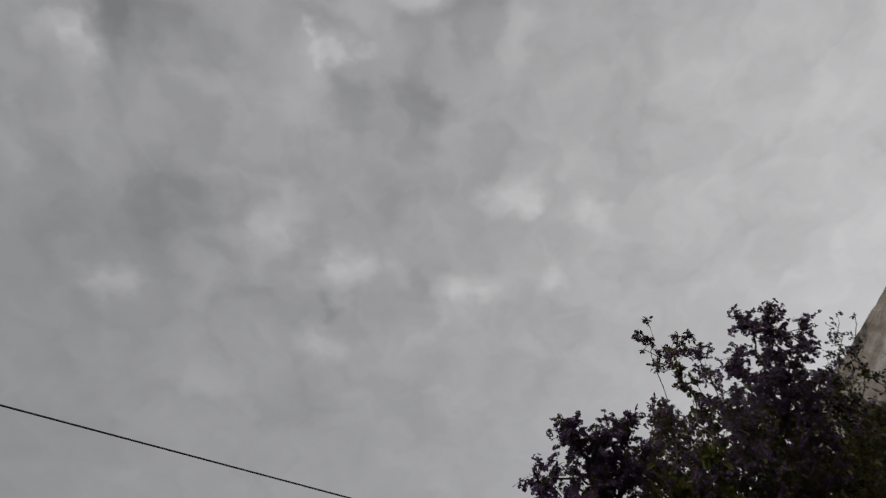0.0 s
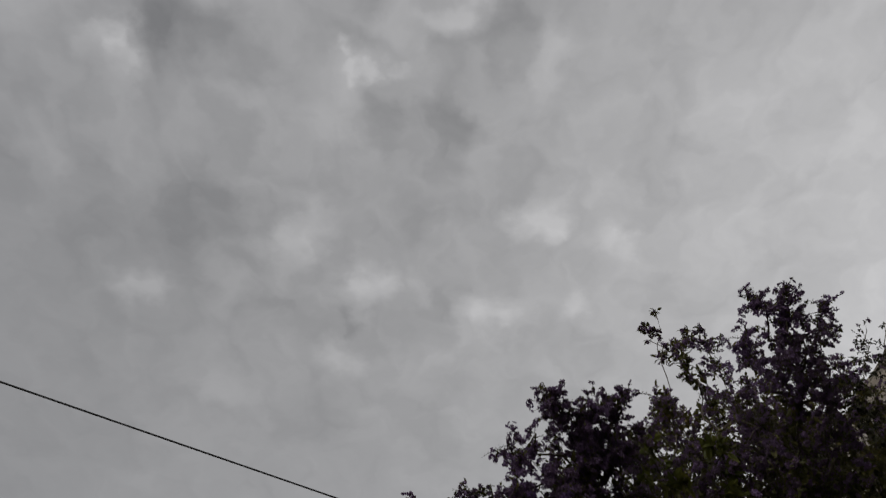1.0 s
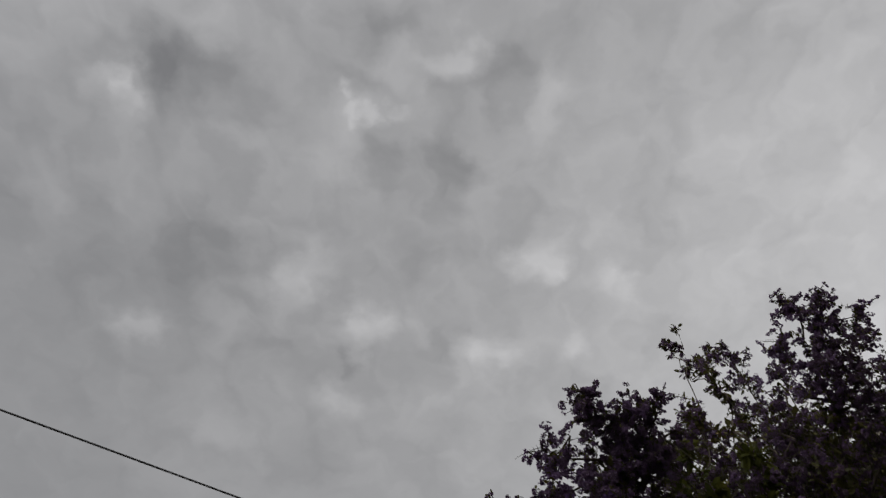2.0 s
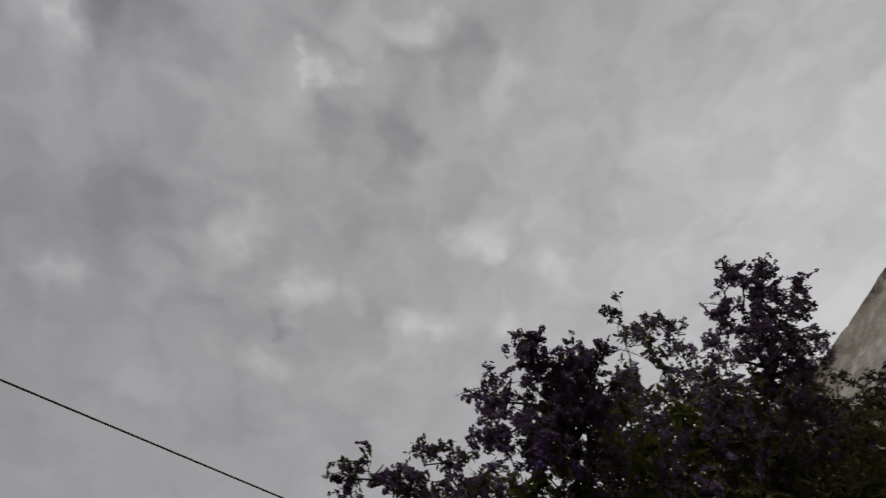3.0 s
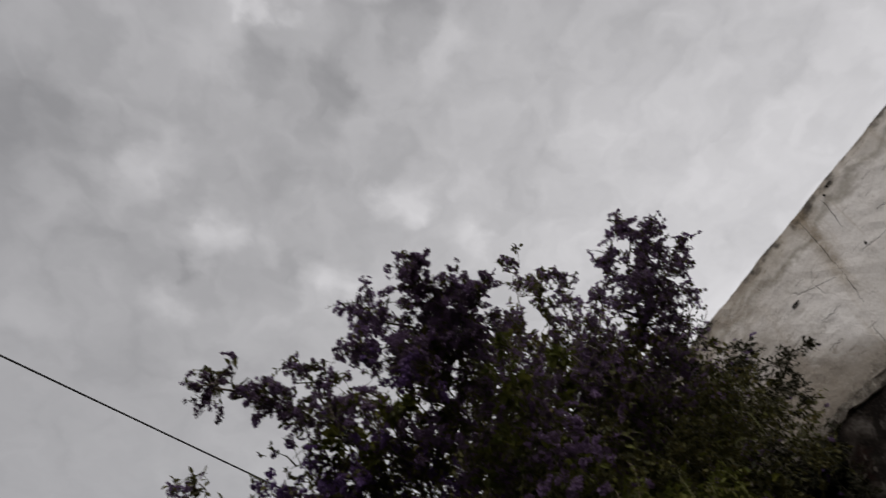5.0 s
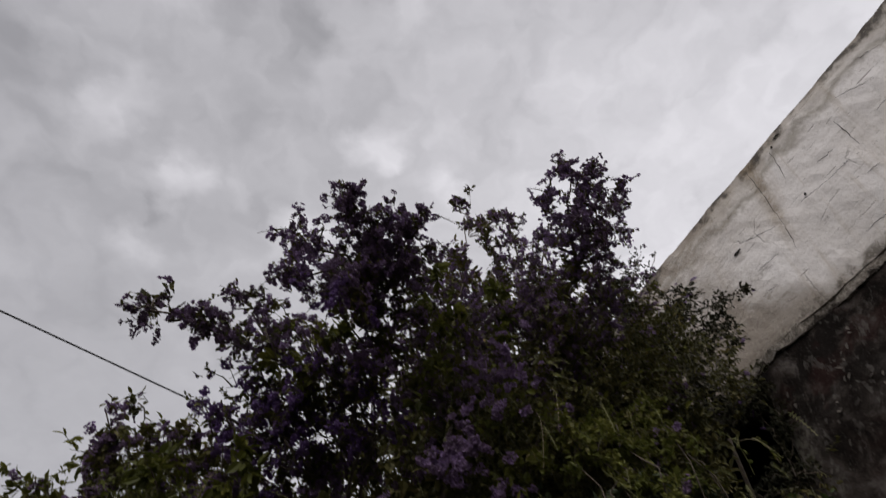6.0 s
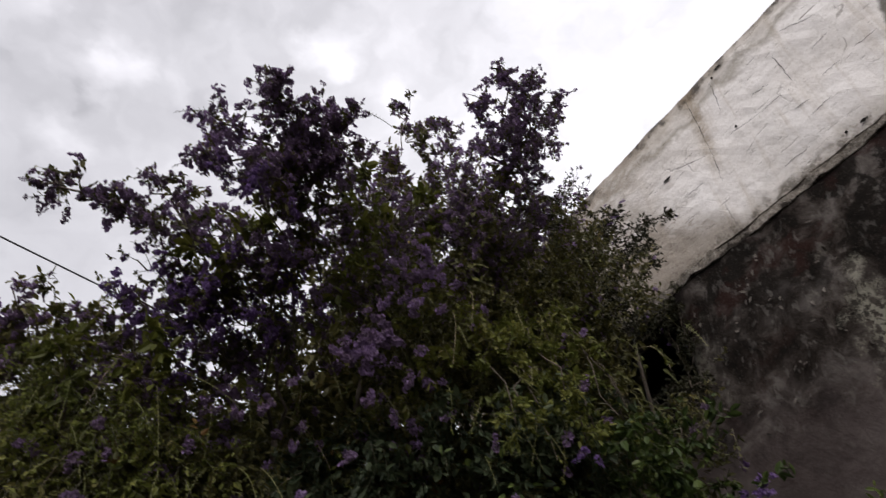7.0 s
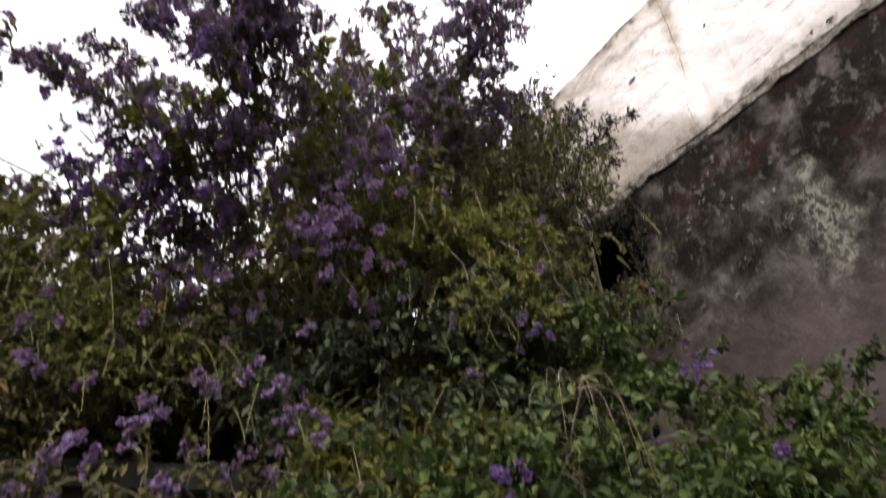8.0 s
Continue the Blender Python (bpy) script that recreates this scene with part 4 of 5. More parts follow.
shrub.bough((0.0, 3.00, 3.09), (-0.06, 3.00, 3.22), 0.0, 0.015, 0.015, 6, flowers=0.7, start=0.4, thick=0.003, per=3)
shrub.bough((0.07, 3.00, 3.11), (0.0, 3.00, 3.23), 0.0, 0.015, 0.01, 5, flowers=0.7, start=0.5, thick=0.003, per=3)
shrub.bough((0.41, 3.05, 3.25), (0.35, 3.00, 3.33), 0.0, 0.03, 0.015, 10, flowers=0.6, start=0.1, thick=0.003, per=5)
# its shoulder
for a, b, n in (((0.75, 3.25, 2.80), (0.32, 3.20, 2.92), 52), ((0.72, 3.15, 2.92), (0.38, 3.10, 3.03), 46), ((0.80, 3.05, 2.95), (0.54, 3.00, 3.13), 40), ((0.75, 3.25, 2.70), (0.50, 3.20, 2.80), 45), ((0.95, 3.1, 2.8), (0.72, 3.0, 3.1), 40)):
    shrub.bough(a, b, 0.0, 0.17, 0.11, n, leaf=0.024, flowers=0.4, start=0.0, per=6, knot=2.5, full=0.8)
shrub.bough((0.6, 3.55, 2.3), (0.75, 3.2, 2.85), 0.0, 0.1, 0.1, 30, start=0.4)
for a, b in (((0.70, 3.15, 2.85), (0.30, 3.1, 2.96)), ((0.75, 3.15, 2.95), (0.42, 3.1, 3.20)), ((0.80, 3.1, 3.0), (0.56, 3.1, 3.34)), ((0.75, 3.15, 2.8), (0.50, 3.1, 3.0)), ((0.9, 3.1, 2.9), (0.66, 3.1, 3.18)),
             ((0.65, 3.15, 2.65), (0.28, 3.1, 2.80)), ((0.7, 3.15, 2.65), (0.48, 3.1, 2.84)), ((0.95, 3.1, 2.75), (0.72, 3.05, 2.92)), ((1.0, 3.0, 3.0), (0.86, 2.95, 3.3))):
    shrub.bough(a, b, 0.0, 0.16, 0.10, 30, leaf=0.020, flowers=0.45, start=0.0, per=6, thick=0.004, twig=(0.02, 0.05), knot=2.0, full=1.0)
for a, b in (((0.6, 3.6, 2.4), (0.56, 3.55, 2.62)), ((0.7, 3.7, 2.4), (0.66, 3.65, 2.66)), ((0.5, 3.5, 2.3), (0.48, 3.4, 2.52))):
    shrub.bough(a, b, 0.0, 0.12, 0.10, 44, leaf=0.030, flowers=0.2, start=0.0, per=7, thick=0.004, knot=2.0)
# the low end
for a, b in (((0.3, 3.5, 2.5), (0.12, 3.5, 2.92)), ((0.2, 3.5, 2.5), (-0.02, 3.5, 2.90)), ((0.1, 3.5, 2.45), (-0.14, 3.5, 2.78)), ((0.45, 3.5, 2.5), (0.28, 3.5, 2.86)), ((0.0, 3.5, 2.4), (-0.26, 3.5, 2.66)), ((0.55, 3.45, 2.45), (0.45, 3.4, 2.75))):
    shrub.bough(a, b, 0.0, 0.14, 0.06, 34, "olive", 0.036, 0.12, 0.1, 0.004, 7, knot=3.0, full=1.0)
shrub.bough((0.03, 3.4, 2.65), (-0.10, 3.4, 2.94), 0.0, 0.02, 0.015, 9, flowers=0.5, start=0.2, thick=0.003, per=4)
shrub.bough((0.12, 3.4, 2.70), (0.0, 3.4, 2.97), 0.0, 0.02, 0.015, 9, flowers=0.5, start=0.2, thick=0.003, per=4)
for a, b, n in (((0.25, 3.4, 2.6), (0.01, 3.4, 2.78), 60), ((0.46, 3.4, 2.62), (0.22, 3.4, 2.84), 50), ((0.1, 3.45, 2.5), (-0.12, 3.45, 2.76), 50), ((0.0, 3.5, 2.3), (-0.45, 3.55, 2.58), 70), ((-0.2, 3.6, 2.1), (-0.9, 3.7, 2.35), 80), ((-0.5, 3.6, 1.8), (-1.4, 3.8, 2.15), 80)):
    shrub.bough(a, b, 0.02, 0.16, 0.06, n, flowers=0.35, start=0.0)


def front(x, z):
    """How far ahead the leafy face stands."""
    return 3.05 + 0.18 * np.sin(1.7 * x + 0.4) + 0.16 * np.sin(2.6 * z + 1.3 * x) - 0.22 * np.clip((2.2 - z), 0, 1.5) + 0.12 * np.sin(5.1 * x + 3.3 * z)


HOLLOWS = ((0.86, 1.88, 0.30), (0.30, 1.78, 0.20), (1.78, 1.78, 0.13), (2.52, 3.02, 0.22), (1.45, 2.1, 0.1), (0.62, 2.2, 0.09), (1.75, 2.55, 0.09), (0.86, 2.12, 0.08))


def in_hollow(x, z, slack):
    return any(math.hypot(x - u, (z - w) * 1.5) < r * slack for u, w, r in HOLLOWS)


def face_of_leaves(plant, n, x0, x1, z0, z1, depth, key, leaf, flowers, per, roof=None, ahead=0.0, open_at=0.3, inner=False):
    """A wall of leafy sprigs, each a tuft of twigs that spread from one place, with hollows between them."""
    tuft = 7
    n //= tuft
    cx, cz = rng.uniform(x0, x1, n), rng.uniform(z0, z1, n)
    lean = unit(rng.normal(size=(n, 3)) * np.array((0.8, 0.4, 0.7)) + np.array((0, -0.75, 0.05)))
    near = rng.random(n)
    x = np.repeat(cx, tuft) + rng.normal(0, 0.035, n * tuft)
    z = np.repeat(cz, tuft) + rng.normal(0, 0.035, n * tuft)
    lean, near = np.repeat(lean, tuft, 0), np.repeat(near, tuft)
    n *= tuft
    hollow = np.array([noise.noise(Vector((a * 2.1, b * 2.1, 3.0 + ahead))) for a, b in zip(x, z)])
    keep = hollow > -open_at
    for k, (u, w, r) in enumerate(HOLLOWS):
        if ahead < 0.45 or k < 2 and ahead < 1.3:
            keep &= np.hypot(x - u, (z - w) * 1.5) > r * rng.uniform(0.8, 1.2, n)
    # open below the drooping end, where the yard wall shows
    keep &= ~((x > -0.6) & (x < 1.02) & (z > 1.60 + 0.05 * np.sin(8 * x)) & (z < 1.97 + 0.05 * np.sin(11 * x + 1.0)) & (rng.random(n) < 0.85) & (ahead < 1.3))
    if roof is not None:
        below = roof(x) + 0.14 + ahead * np.interp(x, (0.7, 1.3, 1.7, 2.3, 2.7), (0.0, 0.35, 0.7, 0.75, 0.35)) - z
        keep &= rng.random(n) < np.clip(below / np.interp(x, (-0.1, 0.3, 0.75, 1.3, 2.2), (0.22, 0.27, 0.36, 0.70, 0.5)), 0.0, 1.0) ** np.interp(x, (1.1, 1.9), (2.3, 1.1))
    x, z, lean = x[keep], z[keep], lean[keep]
    m = len(x)
    y = front(x, z) + ahead + depth * near[keep] + rng.normal(0, 0.03, m) + 0.10 * (-hollow[keep])
    way = unit(lean + 0.45 * rng.normal(size=(m, 3)))
    plant.spray(np.stack((x, y, z), 1), way, rng.uniform(0.07, 0.17, m), per, leaf, key, flowers, 0.7, inner)


def heart_roof(x):
    """How high the closed heart of the shrub reaches."""
    return np.interp(x, (-0.5, -0.28, 0.22, 0.57, 1.0, 1.22, 1.55, 1.82, 2.11, 2.47, 2.62, 3.02, 3.35), (2.0, 2.1, 2.5, 2.85, 3.48, 3.93, 4.32, 4.68, 4.8, 5.0, 4.9, 4.78, 4.6))


def heart_of_leaves(plant, n):
    """The closed heart: twigs with large leaves, far back, thinner towards its top and its open end."""
    x, z = rng.uniform(-0.5, 3.3, n), rng.uniform(1.0, 5.0, n)
    below = heart_roof(x) - z + 0.10 * np.sin(17 * x) + 0.08 * np.sin(41 * x + 9 * z)
    gaps = np.array([noise.noise(Vector((a * 5.0, b * 5.0, 8.0))) for a, b in zip(x, z)])
    keep = (rng.random(n) < np.clip(0.2 + below / 0.6, 0.0, 1.0)) & (gaps > 0.32 - below) & (below > -0.05)
    keep &= rng.random(n) < np.interp(x, (-0.5, 0.35, 0.7), (0.25, 0.4, 1.0))
    keep &= np.hypot(x - 0.9, (z - 2.05) * 1.4) > 0.3
    x, z = x[keep], z[keep]
    m = len(x)
    y = 3.75 + rng.normal(0, 0.12, m)
    plant.spray(np.stack((x, y, z), 1), unit(rng.normal(size=(m, 3))), rng.uniform(0.08, 0.2, m), 7, 0.075, "leaf", 0.0, 0.6, True)


def skyline(x):
    return np.interp(x, (-2.0, -0.3, 0.2, 0.5, 0.67, 0.84, 1.1, 1.4, 1.7, 2.1, 2.5, 3.1), (1.90, 2.35, 2.60, 2.68, 2.80, 2.98, 3.18, 3.34, 3.5, 3.65, 3.7, 3.4)) + 0.08 * np.sin(9 * x) + 0.07 * np.sin(23 * x) + 0.05 * np.sin(51 * x)


heart_of_leaves(shrub, 5600)
face_of_leaves(shrub, 10500, 0.0, 2.85, 0.7, 3.9, 0.34, "leaf", 0.027, 0.04, 9, skyline)
face_of_leaves(shrub, 4600, 0.35, 2.9, 0.9, 3.9, 0.45, "leaf", 0.042, 0.03, 9, skyline, 0.38, 0.6)
face_of_leaves(shrub, 2400, 0.6, 2.9, 1.2, 3.9, 0.4, "leaf", 0.07, 0.0, 8, skyline, 0.8, 0.9, True)
face_of_leaves(shrub, 3400, -2.0, 0.5, 0.7, 2.8, 0.5, "leaf", 0.032, 0.06, 9, skyline, 0.2, 0.35)
face_of_leaves(shrub, 2100, -0.6, 0.7, 1.2, 2.75, 0.35, "leaf", 0.05, 0.04, 9, skyline, 0.5, 0.5)
face_of_leaves(shrub, 1700, -0.5, 1.3, 1.4, 2.7, 0.35, "leaf", 0.06, 0.03, 9, skyline, 0.75, 0.6, True)
face_of_leaves(shrub, 2600, 0.1, 2.8, 0.9, 4.2, 0.3, "leaf", 0.10, 0.0, 8, skyline, 1.15, 0.95, True)
face_of_leaves(shrub, 2800, -0.4, 2.5, 0.9, 3.05, 0.3, "leaf", 0.10, 0.0, 8, None, 1.45, 0.95, True)
# young growth at the open end, and withered leaves
face_of_leaves(shrub, 620, 0.05, 0.72, 2.1, 2.66, 0.22, "lime", 0.024, 0.03, 9, skyline, -0.08, 0.25)
face_of_leaves(shrub, 260, 0.75, 1.75, 2.5, 3.3, 0.25, "olive", 0.046, 0.0, 7, skyline, -0.06, 0.1)
face_of_leaves(shrub, 150, -0.1, 1.6, 1.6, 2.9, 0.3, "rust", 0.03, 0.0, 7, skyline, -0.02, 0.1)
# large dull leaves in the middle, low down
face_of_leaves(shrub, 1000, 1.0, 2.3, 1.95, 2.6, 0.22, "deep", 0.046, 0.0, 7, None, -0.08, 0.15)
face_of_leaves(shrub, 420, 1.2, 1.95, 1.55, 2.0, 0.15, "olive", 0.055, 0.0, 6, None, -0.12, 0.2)
# full clusters of racemes on the side of the shrub
for cx, cz, wide, high, n in ((1.35, 3.0, 0.12, 0.14, 52), (0.78, 2.95, 0.10, 0.08, 26), (1.17, 2.64, 0.08, 0.06, 18), (1.10, 2.56, 0.06, 0.05, 12)):
    for k in range(n):
        x, z = cx + wide * rng.normal(0, 0.5), cz + high * rng.normal(0, 0.5)
        shrub.blossom.append(np.array((x, min(front(x, z), 3.0) - 0.16 - 0.08 * rng.random(), z)) - shrub.at)
# low sprigs before the yard wall
for k in range(7):
    x = 0.34 + 0.1 * k
    shrub.bough((x, 2.95, 1.40), (x - 0.05, 2.72 + 0.05 * (k % 3), 1.66 + 0.05 * (k % 3)), 0.0, 0.10, 0.08, 24, leaf=0.030, flowers=0.25, start=0.2, per=7, thick=0.004, knot=2.0)
# the pale drooping side
for dx in range(9):
    a = (1.75 + 0.06 * dx, 3.1, 2.85 + 0.03 * dx)
    b = (1.70 + 0.085 * dx, 2.72 + 0.03 * (dx % 3), 2.35 + 0.06 * (dx % 4))
    shrub.bough(a, b, 0.22, 0.08, 0.04, 40, "lime", 0.032, 0.04, 0.15, 0.004, 10, knot=2.5)
for x, z in ((2.05, 2.34), (1.32, 2.57), (1.16, 2.72), (1.24, 2.80), (1.36, 3.1), (1.42, 3.06), (1.28, 3.0), (1.09, 1.83), (0.92, 2.2), (0.95, 2.01), (0.99, 1.92), (1.1, 1.85), (1.15, 1.91), (0.95, 1.73), (1.02, 1.74),
             (0.68, 1.92), (0.68, 1.85), (0.63, 1.83), (0.53, 1.79), (0.48, 1.71), (0.58, 1.73), (0.75, 1.66), (0.82, 1.94), (1.18, 2.37), (0.89, 2.38), (0.41, 1.96), (0.35, 2.06), (1.09, 2.17)):
    for k in range(2):
        shrub.blossom.append(np.array((x, min(front(x, z), 2.92) - 0.14, z)) + rng.normal(0, 0.024, 3) - shrub.at)
for k in range(18):
    x, z = rng.uniform(0.2, 2.4), rng.uniform(1.7, 3.3)
    if z > skyline(x) or in_hollow(x, z, 1.3):
        continue
    shrub.blossom.append(np.array((x, front(x, z) - 0.12, z)) - shrub.at)

for k in range(120):
    x, z = rng.uniform(0.65, 1.55), rng.uniform(2.4, 3.45)
    if z < skyline(x):
        shrub.blossom.append(np.array((x, front(x, z) - 0.14, z)) - shrub.at)


def tail(a, out, size, mat):
    """The bare end of a raceme: a bowed thread set with small buds."""
    s = np.linspace(0, 1, 9)[:, None]
    a, out = np.array(a, float), np.array(out, float)
    line = a + s * out * size + (s * s) * np.array((0, 0, -0.35 * size))
    pile = Pile()
    tube(pile, line - shrub.at, 0.0017, 0.0009, 4)
    n = 16
    at = np.linspace(0.1, 1.0, n)
    p = np.stack([np.interp(at, s[:, 0], line[:, k]) for k in range(3)], 1) - shrub.at
    side = unit(np.cross(unit(out), np.array((0.3, 0.5, 0.8))))
    w = np.where((np.arange(n) % 2)[:, None] > 0, side, -side) * 0.8 + unit(out) * 0.6 + np.array((0, 0, 0.5))
    leaves(pile, p, w, np.tile(np.array((0.2, -0.6, 0.7)), (n, 1)), np.linspace(0.016, 0.007, n), np.full(n, 0.9))
    part("flower_spike", pile.mesh("flower_spike", mat), shrub.top)


for a, out in (((0.44, 2.48, 3.21), (-0.95, 0, -0.15)), ((0.45, 2.5, 3.02), (-0.8, 0, -0.6)), ((0.58, 2.44, 3.40), (-0.25, 0, 0.95)), ((0.98, 2.5, 3.54), (1, 0, 0.05)), ((1.0, 2.52, 3.40), (0.7, 0, -0.7)), ((0.9, 2.5, 3.3), (0.75, -0.1, -0.7)), ((0.6, 2.5, 3.0), (0.5, 0, -0.85)), ((1.55, 2.42, 3.84), (-0.9, 0, 0.3))):
    tail(a, out, rng.uniform(0.11, 0.15), M_TWIG)
for k in range(85):
    x, z = rng.uniform(0.0, 2.6), rng.uniform(1.6, 3.3)
    if z > skyline(x) - 0.05:
        continue
    tail((x, front(x, z) - 0.12, z), (rng.normal(0, 0.5), -0.4, rng.normal(-0.5, 0.4)), rng.uniform(0.09, 0.19), M_BUD)

# stems that hang out of it
for k in range(56):
    x, z = rng.uniform(-0.1, 2.5), rng.uniform(1.9, 3.1)
    if z > skyline(x) - 0.05:
        continue
    y = front(x, z) - 0.05
    drop = rng.uniform(0.12, 0.32)
    s = np.linspace(0, 1, 8)[:, None]
    out = np.array((rng.normal(0, 0.1), -rng.uniform(0.05, 0.16), -drop))
    line = np.array((x, y, z)) + s * out + (s * (1 - s)) * np.array((0, -0.12, 0.12))
    pile = Pile()
    tube(pile, line - shrub.at, 0.0015, 0.0008, 4)
    part("hanging_stem", pile.mesh("hanging_stem", M_BUD if k % 3 else M_DRY), shrub.top)
    n = 22
    q = line[rng.integers(1, 8, n)] + rng.normal(0, 0.004, (n, 3)) - shrub.at
    w = unit(rng.normal(size=(n, 3)) + np.array((0, -0.2, -0.5)))
    leaves(shrub.pile("lime"), q, w, unit(rng.normal(size=(n, 3)) + np.array((0, -0.4, 0.6))), rng.uniform(0.008, 0.022, n), np.full(n, 0.9))

# larger leaves that stand out of it
olive_leaf = mesh_of("leaf", LEAF_FINE, FINE_FACES, M_OLIVE_ONE)
for k in range(240):
    x, z = rng.uniform(0.1, 2.5), rng.uniform(1.6, 3.3)
    if z > skyline(x) or in_hollow(x, z, 1.1):
        continue
    ob = part("leaf", olive_leaf, shrub.top)
    size = rng.uniform(0.035, 0.065)
    ob.location = np.array((x, front(x, z) - 0.08 * rng.random(), z)) - shrub.at
    ob.rotation_euler = (rng.normal(0.3, 0.5), rng.normal(0.4, 0.5), rng.uniform(-2.9, -0.2))
    ob.scale = (size, size * rng.uniform(0.8, 1.1), size)

# a dry fan of bare stems
for k in range(9):
    a = np.array((1.555, 2.12, 1.79)) + rng.normal(0, 0.010, 3)
    q = np.linspace(0, 1, 14)[:, None]
    side = -0.17 + 0.04 * k + rng.normal(0, 0.015)
    out = np.array((side, -rng.uniform(-0.02, 0.08), rng.uniform(0.05, 0.11)))
    line = a + out * (1.7 * q - 0.7 * q * q) + np.array((0, 0, -rng.uniform(0.12, 0.34))) * q ** 2.4 + rng.normal(0, 0.0012, (14, 3))
    pile = Pile()
    tube(pile, line - shrub.at, 0.0010, 0.0005, 5)
    part("dry_stem", pile.mesh("dry_stem", M_DRY, True), shrub.top, "bleached dry bare stem")

shrub.finish({"dark": (M_CREEPER, "small dark leaves before the wall"), "leaf": (M_LEAF, "small dark green leaves"), "lime": (M_LIME, "yellow-green young leaves"), "olive": (M_OLIVE, "larger olive-green leaves"), "rust": (M_RUST, "withered orange-brown leaves"), "deep": (M_DEEP, "larger dull blue-green leaves")}, singles=lambda q: q[2] < 3.0 and q[1] < 3.2 and q[0] > 0.0)

# ---- the leafy shrub at its foot, by the house ----
broad = Plant("leafy_green_shrub", "low bushy shrub with fresh green oval leaves", "shrub", (2.3, 2.7, 0.0))
broad.wide = 1.05
for a, b in (((2.3, 2.7, 0.0), (2.2, 2.5, 1.5)), ((2.3, 2.7, 0.0), (2.8, 2.5, 1.6)), ((2.3, 2.7, 0.0), (1.7, 2.5, 1.4))):
    broad.limb(curve(a, b, 0.0, 10, 0.02), 0.025, 0.012, 6, "stem")
for a, b, n in (((2.2, 2.5, 1.3), (2.45, 2.45, 2.02), 70), ((2.4, 2.5, 1.3), (2.82, 2.42, 2.0), 70), ((2.7, 2.5, 1.3), (3.1, 2.3, 1.95), 60), ((2.8, 2.5, 1.3), (3.45, 2.3, 2.12), 60),
                ((2.2, 2.5, 1.2), (2.2, 2.2, 1.72), 80), ((1.9, 2.5, 1.2), (1.85, 2.45, 1.85), 60), ((1.8, 2.5, 1.2), (1.4, 2.4, 1.68), 60), ((2.6, 2.4, 1.2), (2.7, 2.1, 1.75), 70),
                ((2.6, 2.9, 1.6), (2.65, 2.8, 2.52), 60), ((2.4, 2.9, 1.6), (2.2, 2.7, 2.35), 60), ((1.6, 2.7, 1.3), (1.1, 2.5, 1.62), 50), ((3.0, 2.5, 1.2), (3.6, 2.1, 1.9), 60)):
    broad.bough(a, b, 0.05, 0.3, 0.14, n, "broad", 0.046, 0.0, 0.25, 0.006, 9, (0.05, 0.12), knot=3.0, full=1.9)
one = mesh_of("leaf", LEAF_FINE * np.array((1, 1.15, 1)), FINE_FACES, M_BROAD_ONE)
for k in range(260):
    x = rng.uniform(1.2, 3.4)
    z = 1.45 + 0.55 * rng.random() + 0.08 * np.sin(6 * x)
    ob = part("leaf", one, broad.top)
    size = rng.uniform(0.028, 0.056)
    ob.location = np.array((x, 2.32 - 0.1 * rng.random() + 0.25 * (z - 1.5), z)) - broad.at
    ob.rotation_euler = (rng.normal(0.3, 0.5), rng.normal(0.35, 0.5), rng.uniform(-2.9, -0.2))
    ob.scale = (size, size * rng.uniform(0.8, 1.1), size)
for x, y, z in ((1.92, 2.62, 2.24), (2.46, 2.42, 2.08), (2.44, 2.42, 2.03), (2.62, 2.45, 2.19), (1.30, 2.15, 1.59), (2.34, 2.12, 1.70)):
    for k in range(3):
        broad.blossom.append(np.array((x, y, z)) + rng.normal(0, 0.024, 3) - broad.at)
broad.finish({"broad": (M_BROAD, "fresh green oval leaves")}, singles=lambda q: True)

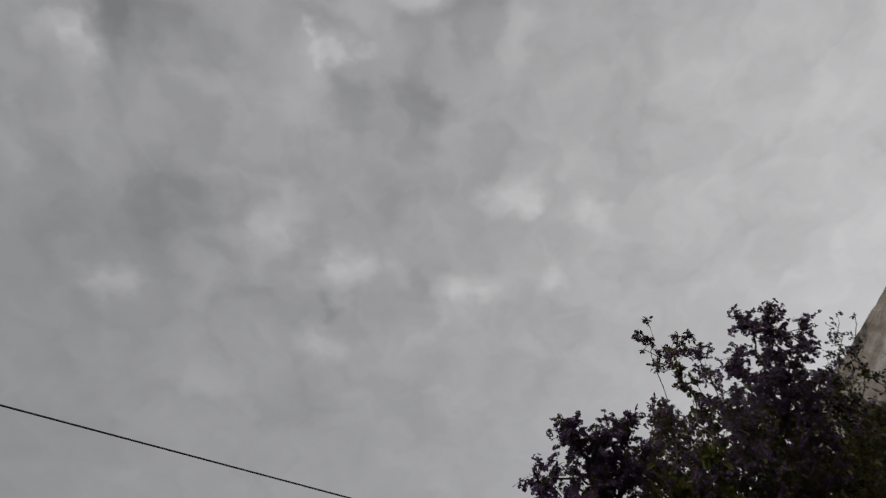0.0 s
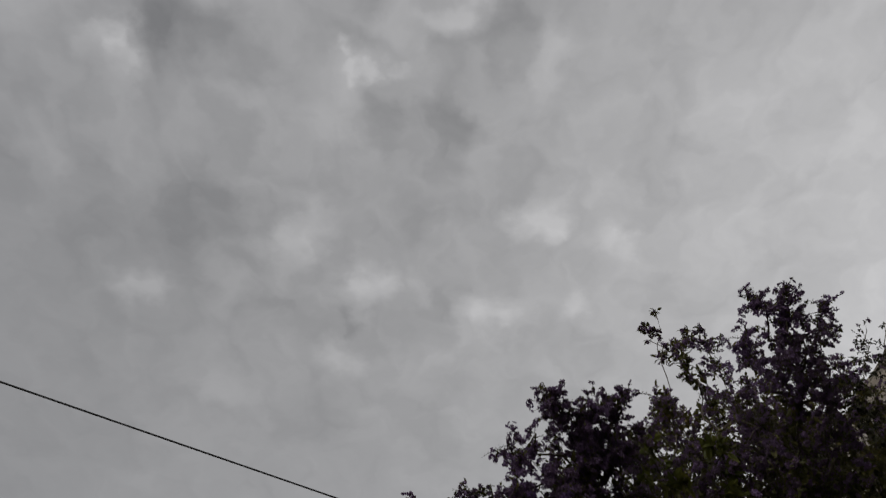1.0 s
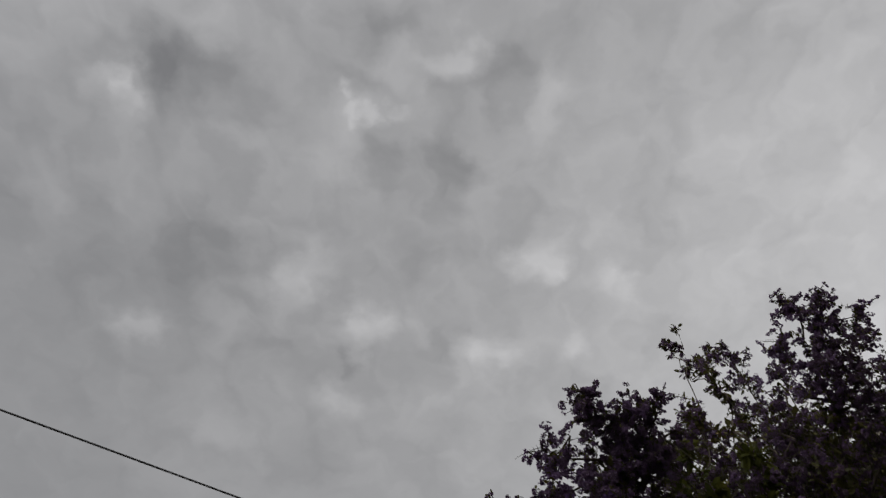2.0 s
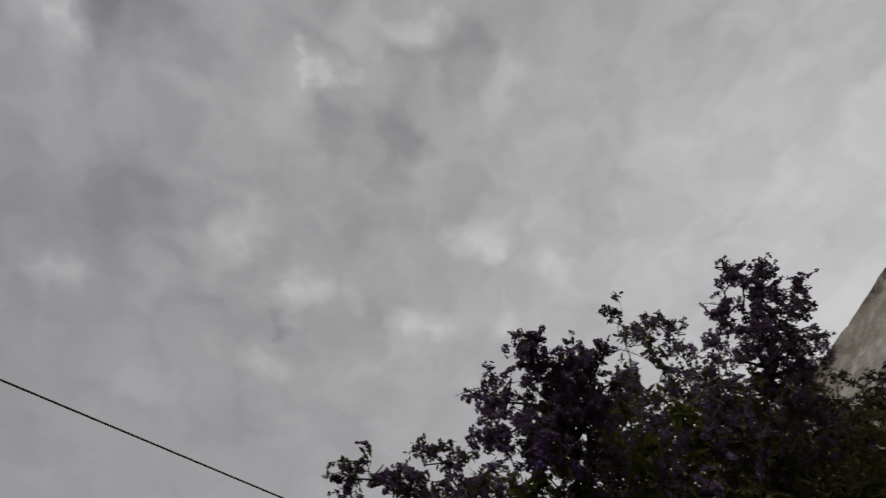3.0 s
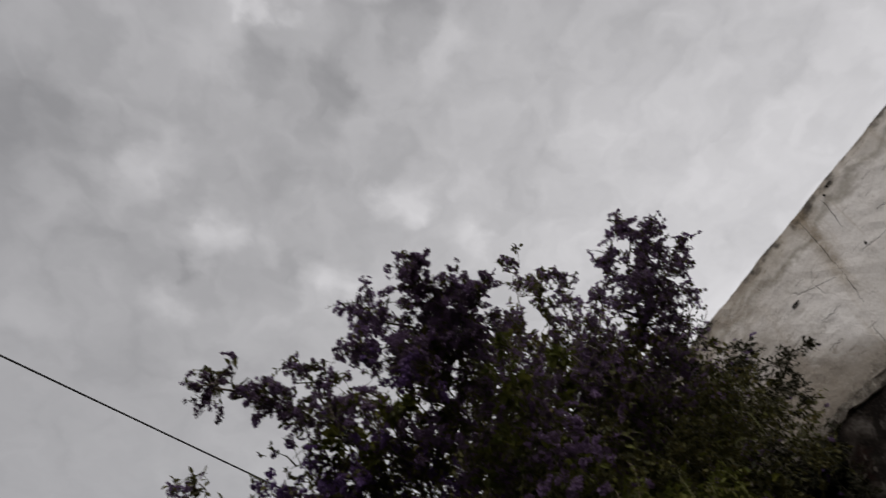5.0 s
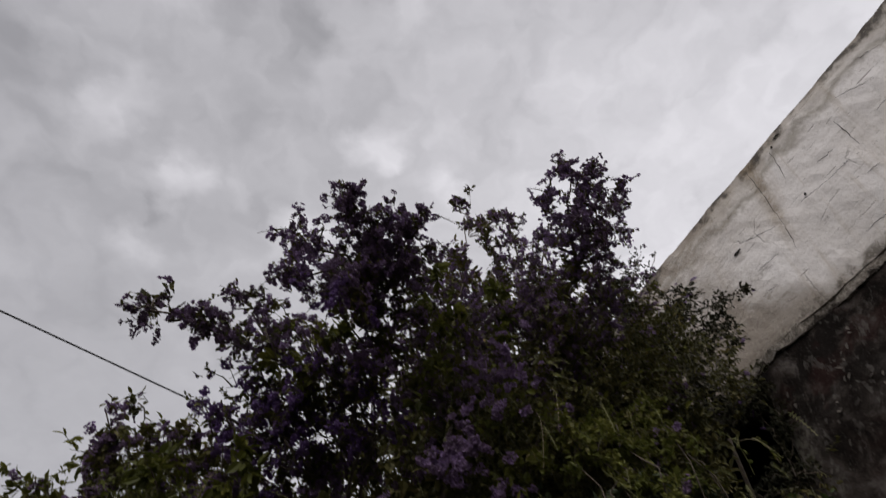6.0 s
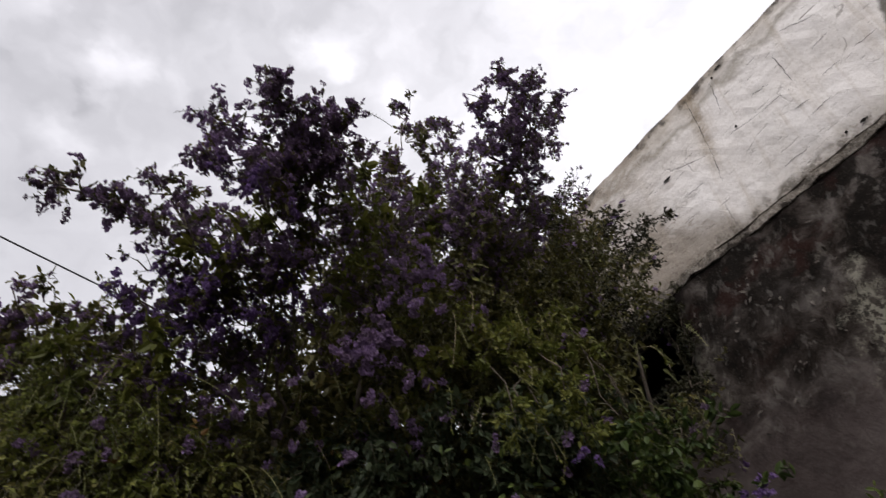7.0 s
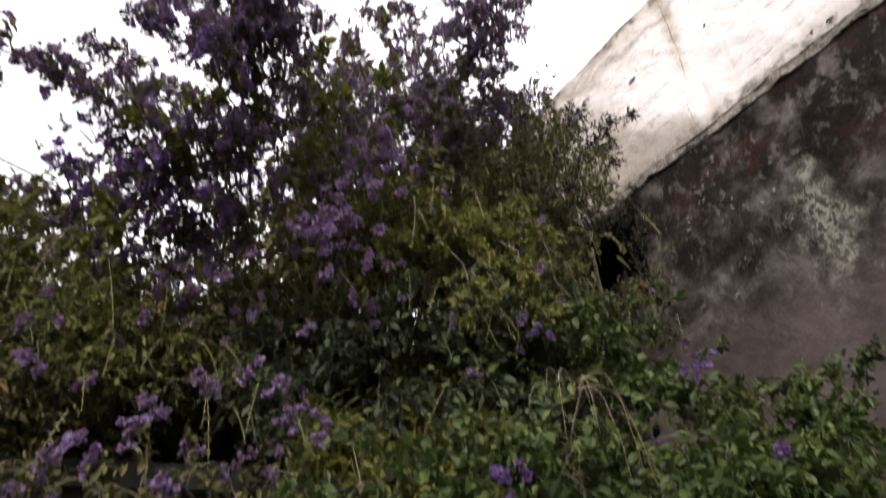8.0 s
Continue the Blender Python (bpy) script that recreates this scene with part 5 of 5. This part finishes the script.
# ---- the creeper on the house wall ----
creeper = Plant("wall_creeper", "dark small-leaved creeper climbing the house wall", "creeper", (3.7, 3.7, 0.0))
creeper.limb(curve((3.8, 3.9, 0.0), (3.5, 3.7, 3.6), 0.0, 14, 0.03), 0.022, 0.012, 6, "stem")
for a, b, n, r in (((4.12, 3.85, 3.3), (4.13, 3.84, 4.2), 46, 0.07), ((4.1, 3.9, 4.22), (4.05, 4.4, 4.16), 40, 0.08), ((4.1, 3.8, 3.36), (4.05, 4.3, 3.38), 30, 0.08), ((3.05, 3.45, 3.9), (3.42, 3.50, 4.66), 85, 0.24), ((3.26, 3.4, 4.25), (3.89, 3.27, 4.73), 40, 0.1), ((3.14, 3.5, 4.29), (3.58, 3.5, 4.84), 40, 0.1), ((3.22, 3.4, 3.92), (3.58, 3.4, 4.34), 80, 0.18),
                   ((3.3, 3.6, 3.4), (3.1, 3.4, 4.0), 90, 0.26), ((3.0, 3.5, 3.2), (2.9, 3.2, 3.6), 90, 0.22)):
    creeper.bough(a, b, 0.05, r, 0.03 if n < 60 else 0.16, n, "creeper", 0.027, 0.03, 0.3, 0.004, 8, (0.03, 0.07), knot=2.0, full=1.6)
for a, b in (((4.12, 3.7, 4.2), (4.10, 4.5, 4.08)), ((4.13, 3.72, 4.15), (4.12, 3.80, 3.55)), ((4.12, 3.75, 3.45), (4.08, 4.5, 3.56)), ((4.0, 3.6, 4.2), (4.05, 4.1, 4.05)), ((4.05, 3.6, 3.4), (4.1, 4.05, 3.62))):
    creeper.bough(a, b, 0.0, 0.08, 0.06, 40, "creeper", 0.036, 0.0, 0.0, 0.004, 8, knot=2.5)
# dead leaves of it that stick to the wall
n = 130
y, z = rng.uniform(2.4, 4.0, n), rng.uniform(2.9, 4.25, n)
near = np.abs(y - 3.1) + 0.8 * np.abs(z - 3.8) < rng.uniform(0.2, 1.1, n)
y, z = y[near], z[near]
n = len(y)
leaves(creeper.pile("dead"), np.stack((np.full(n, 4.165), y, z), 1) - creeper.at, unit(np.stack((rng.normal(-0.25, 0.2, n), rng.normal(0, 0.5, n), rng.normal(-0.6, 0.5, n)), 1)), unit(np.stack((np.full(n, -1.0), rng.normal(0, 0.3, n), rng.normal(0.2, 0.3, n)), 1)), rng.uniform(0.02, 0.055, n), rng.uniform(0.8, 1.2, n))
creeper.finish({"creeper": (M_CREEPER, "small dark leaves"), "dead": (M_DEAD, "dry grey-brown leaves stuck to the wall")}, singles=lambda q: True)
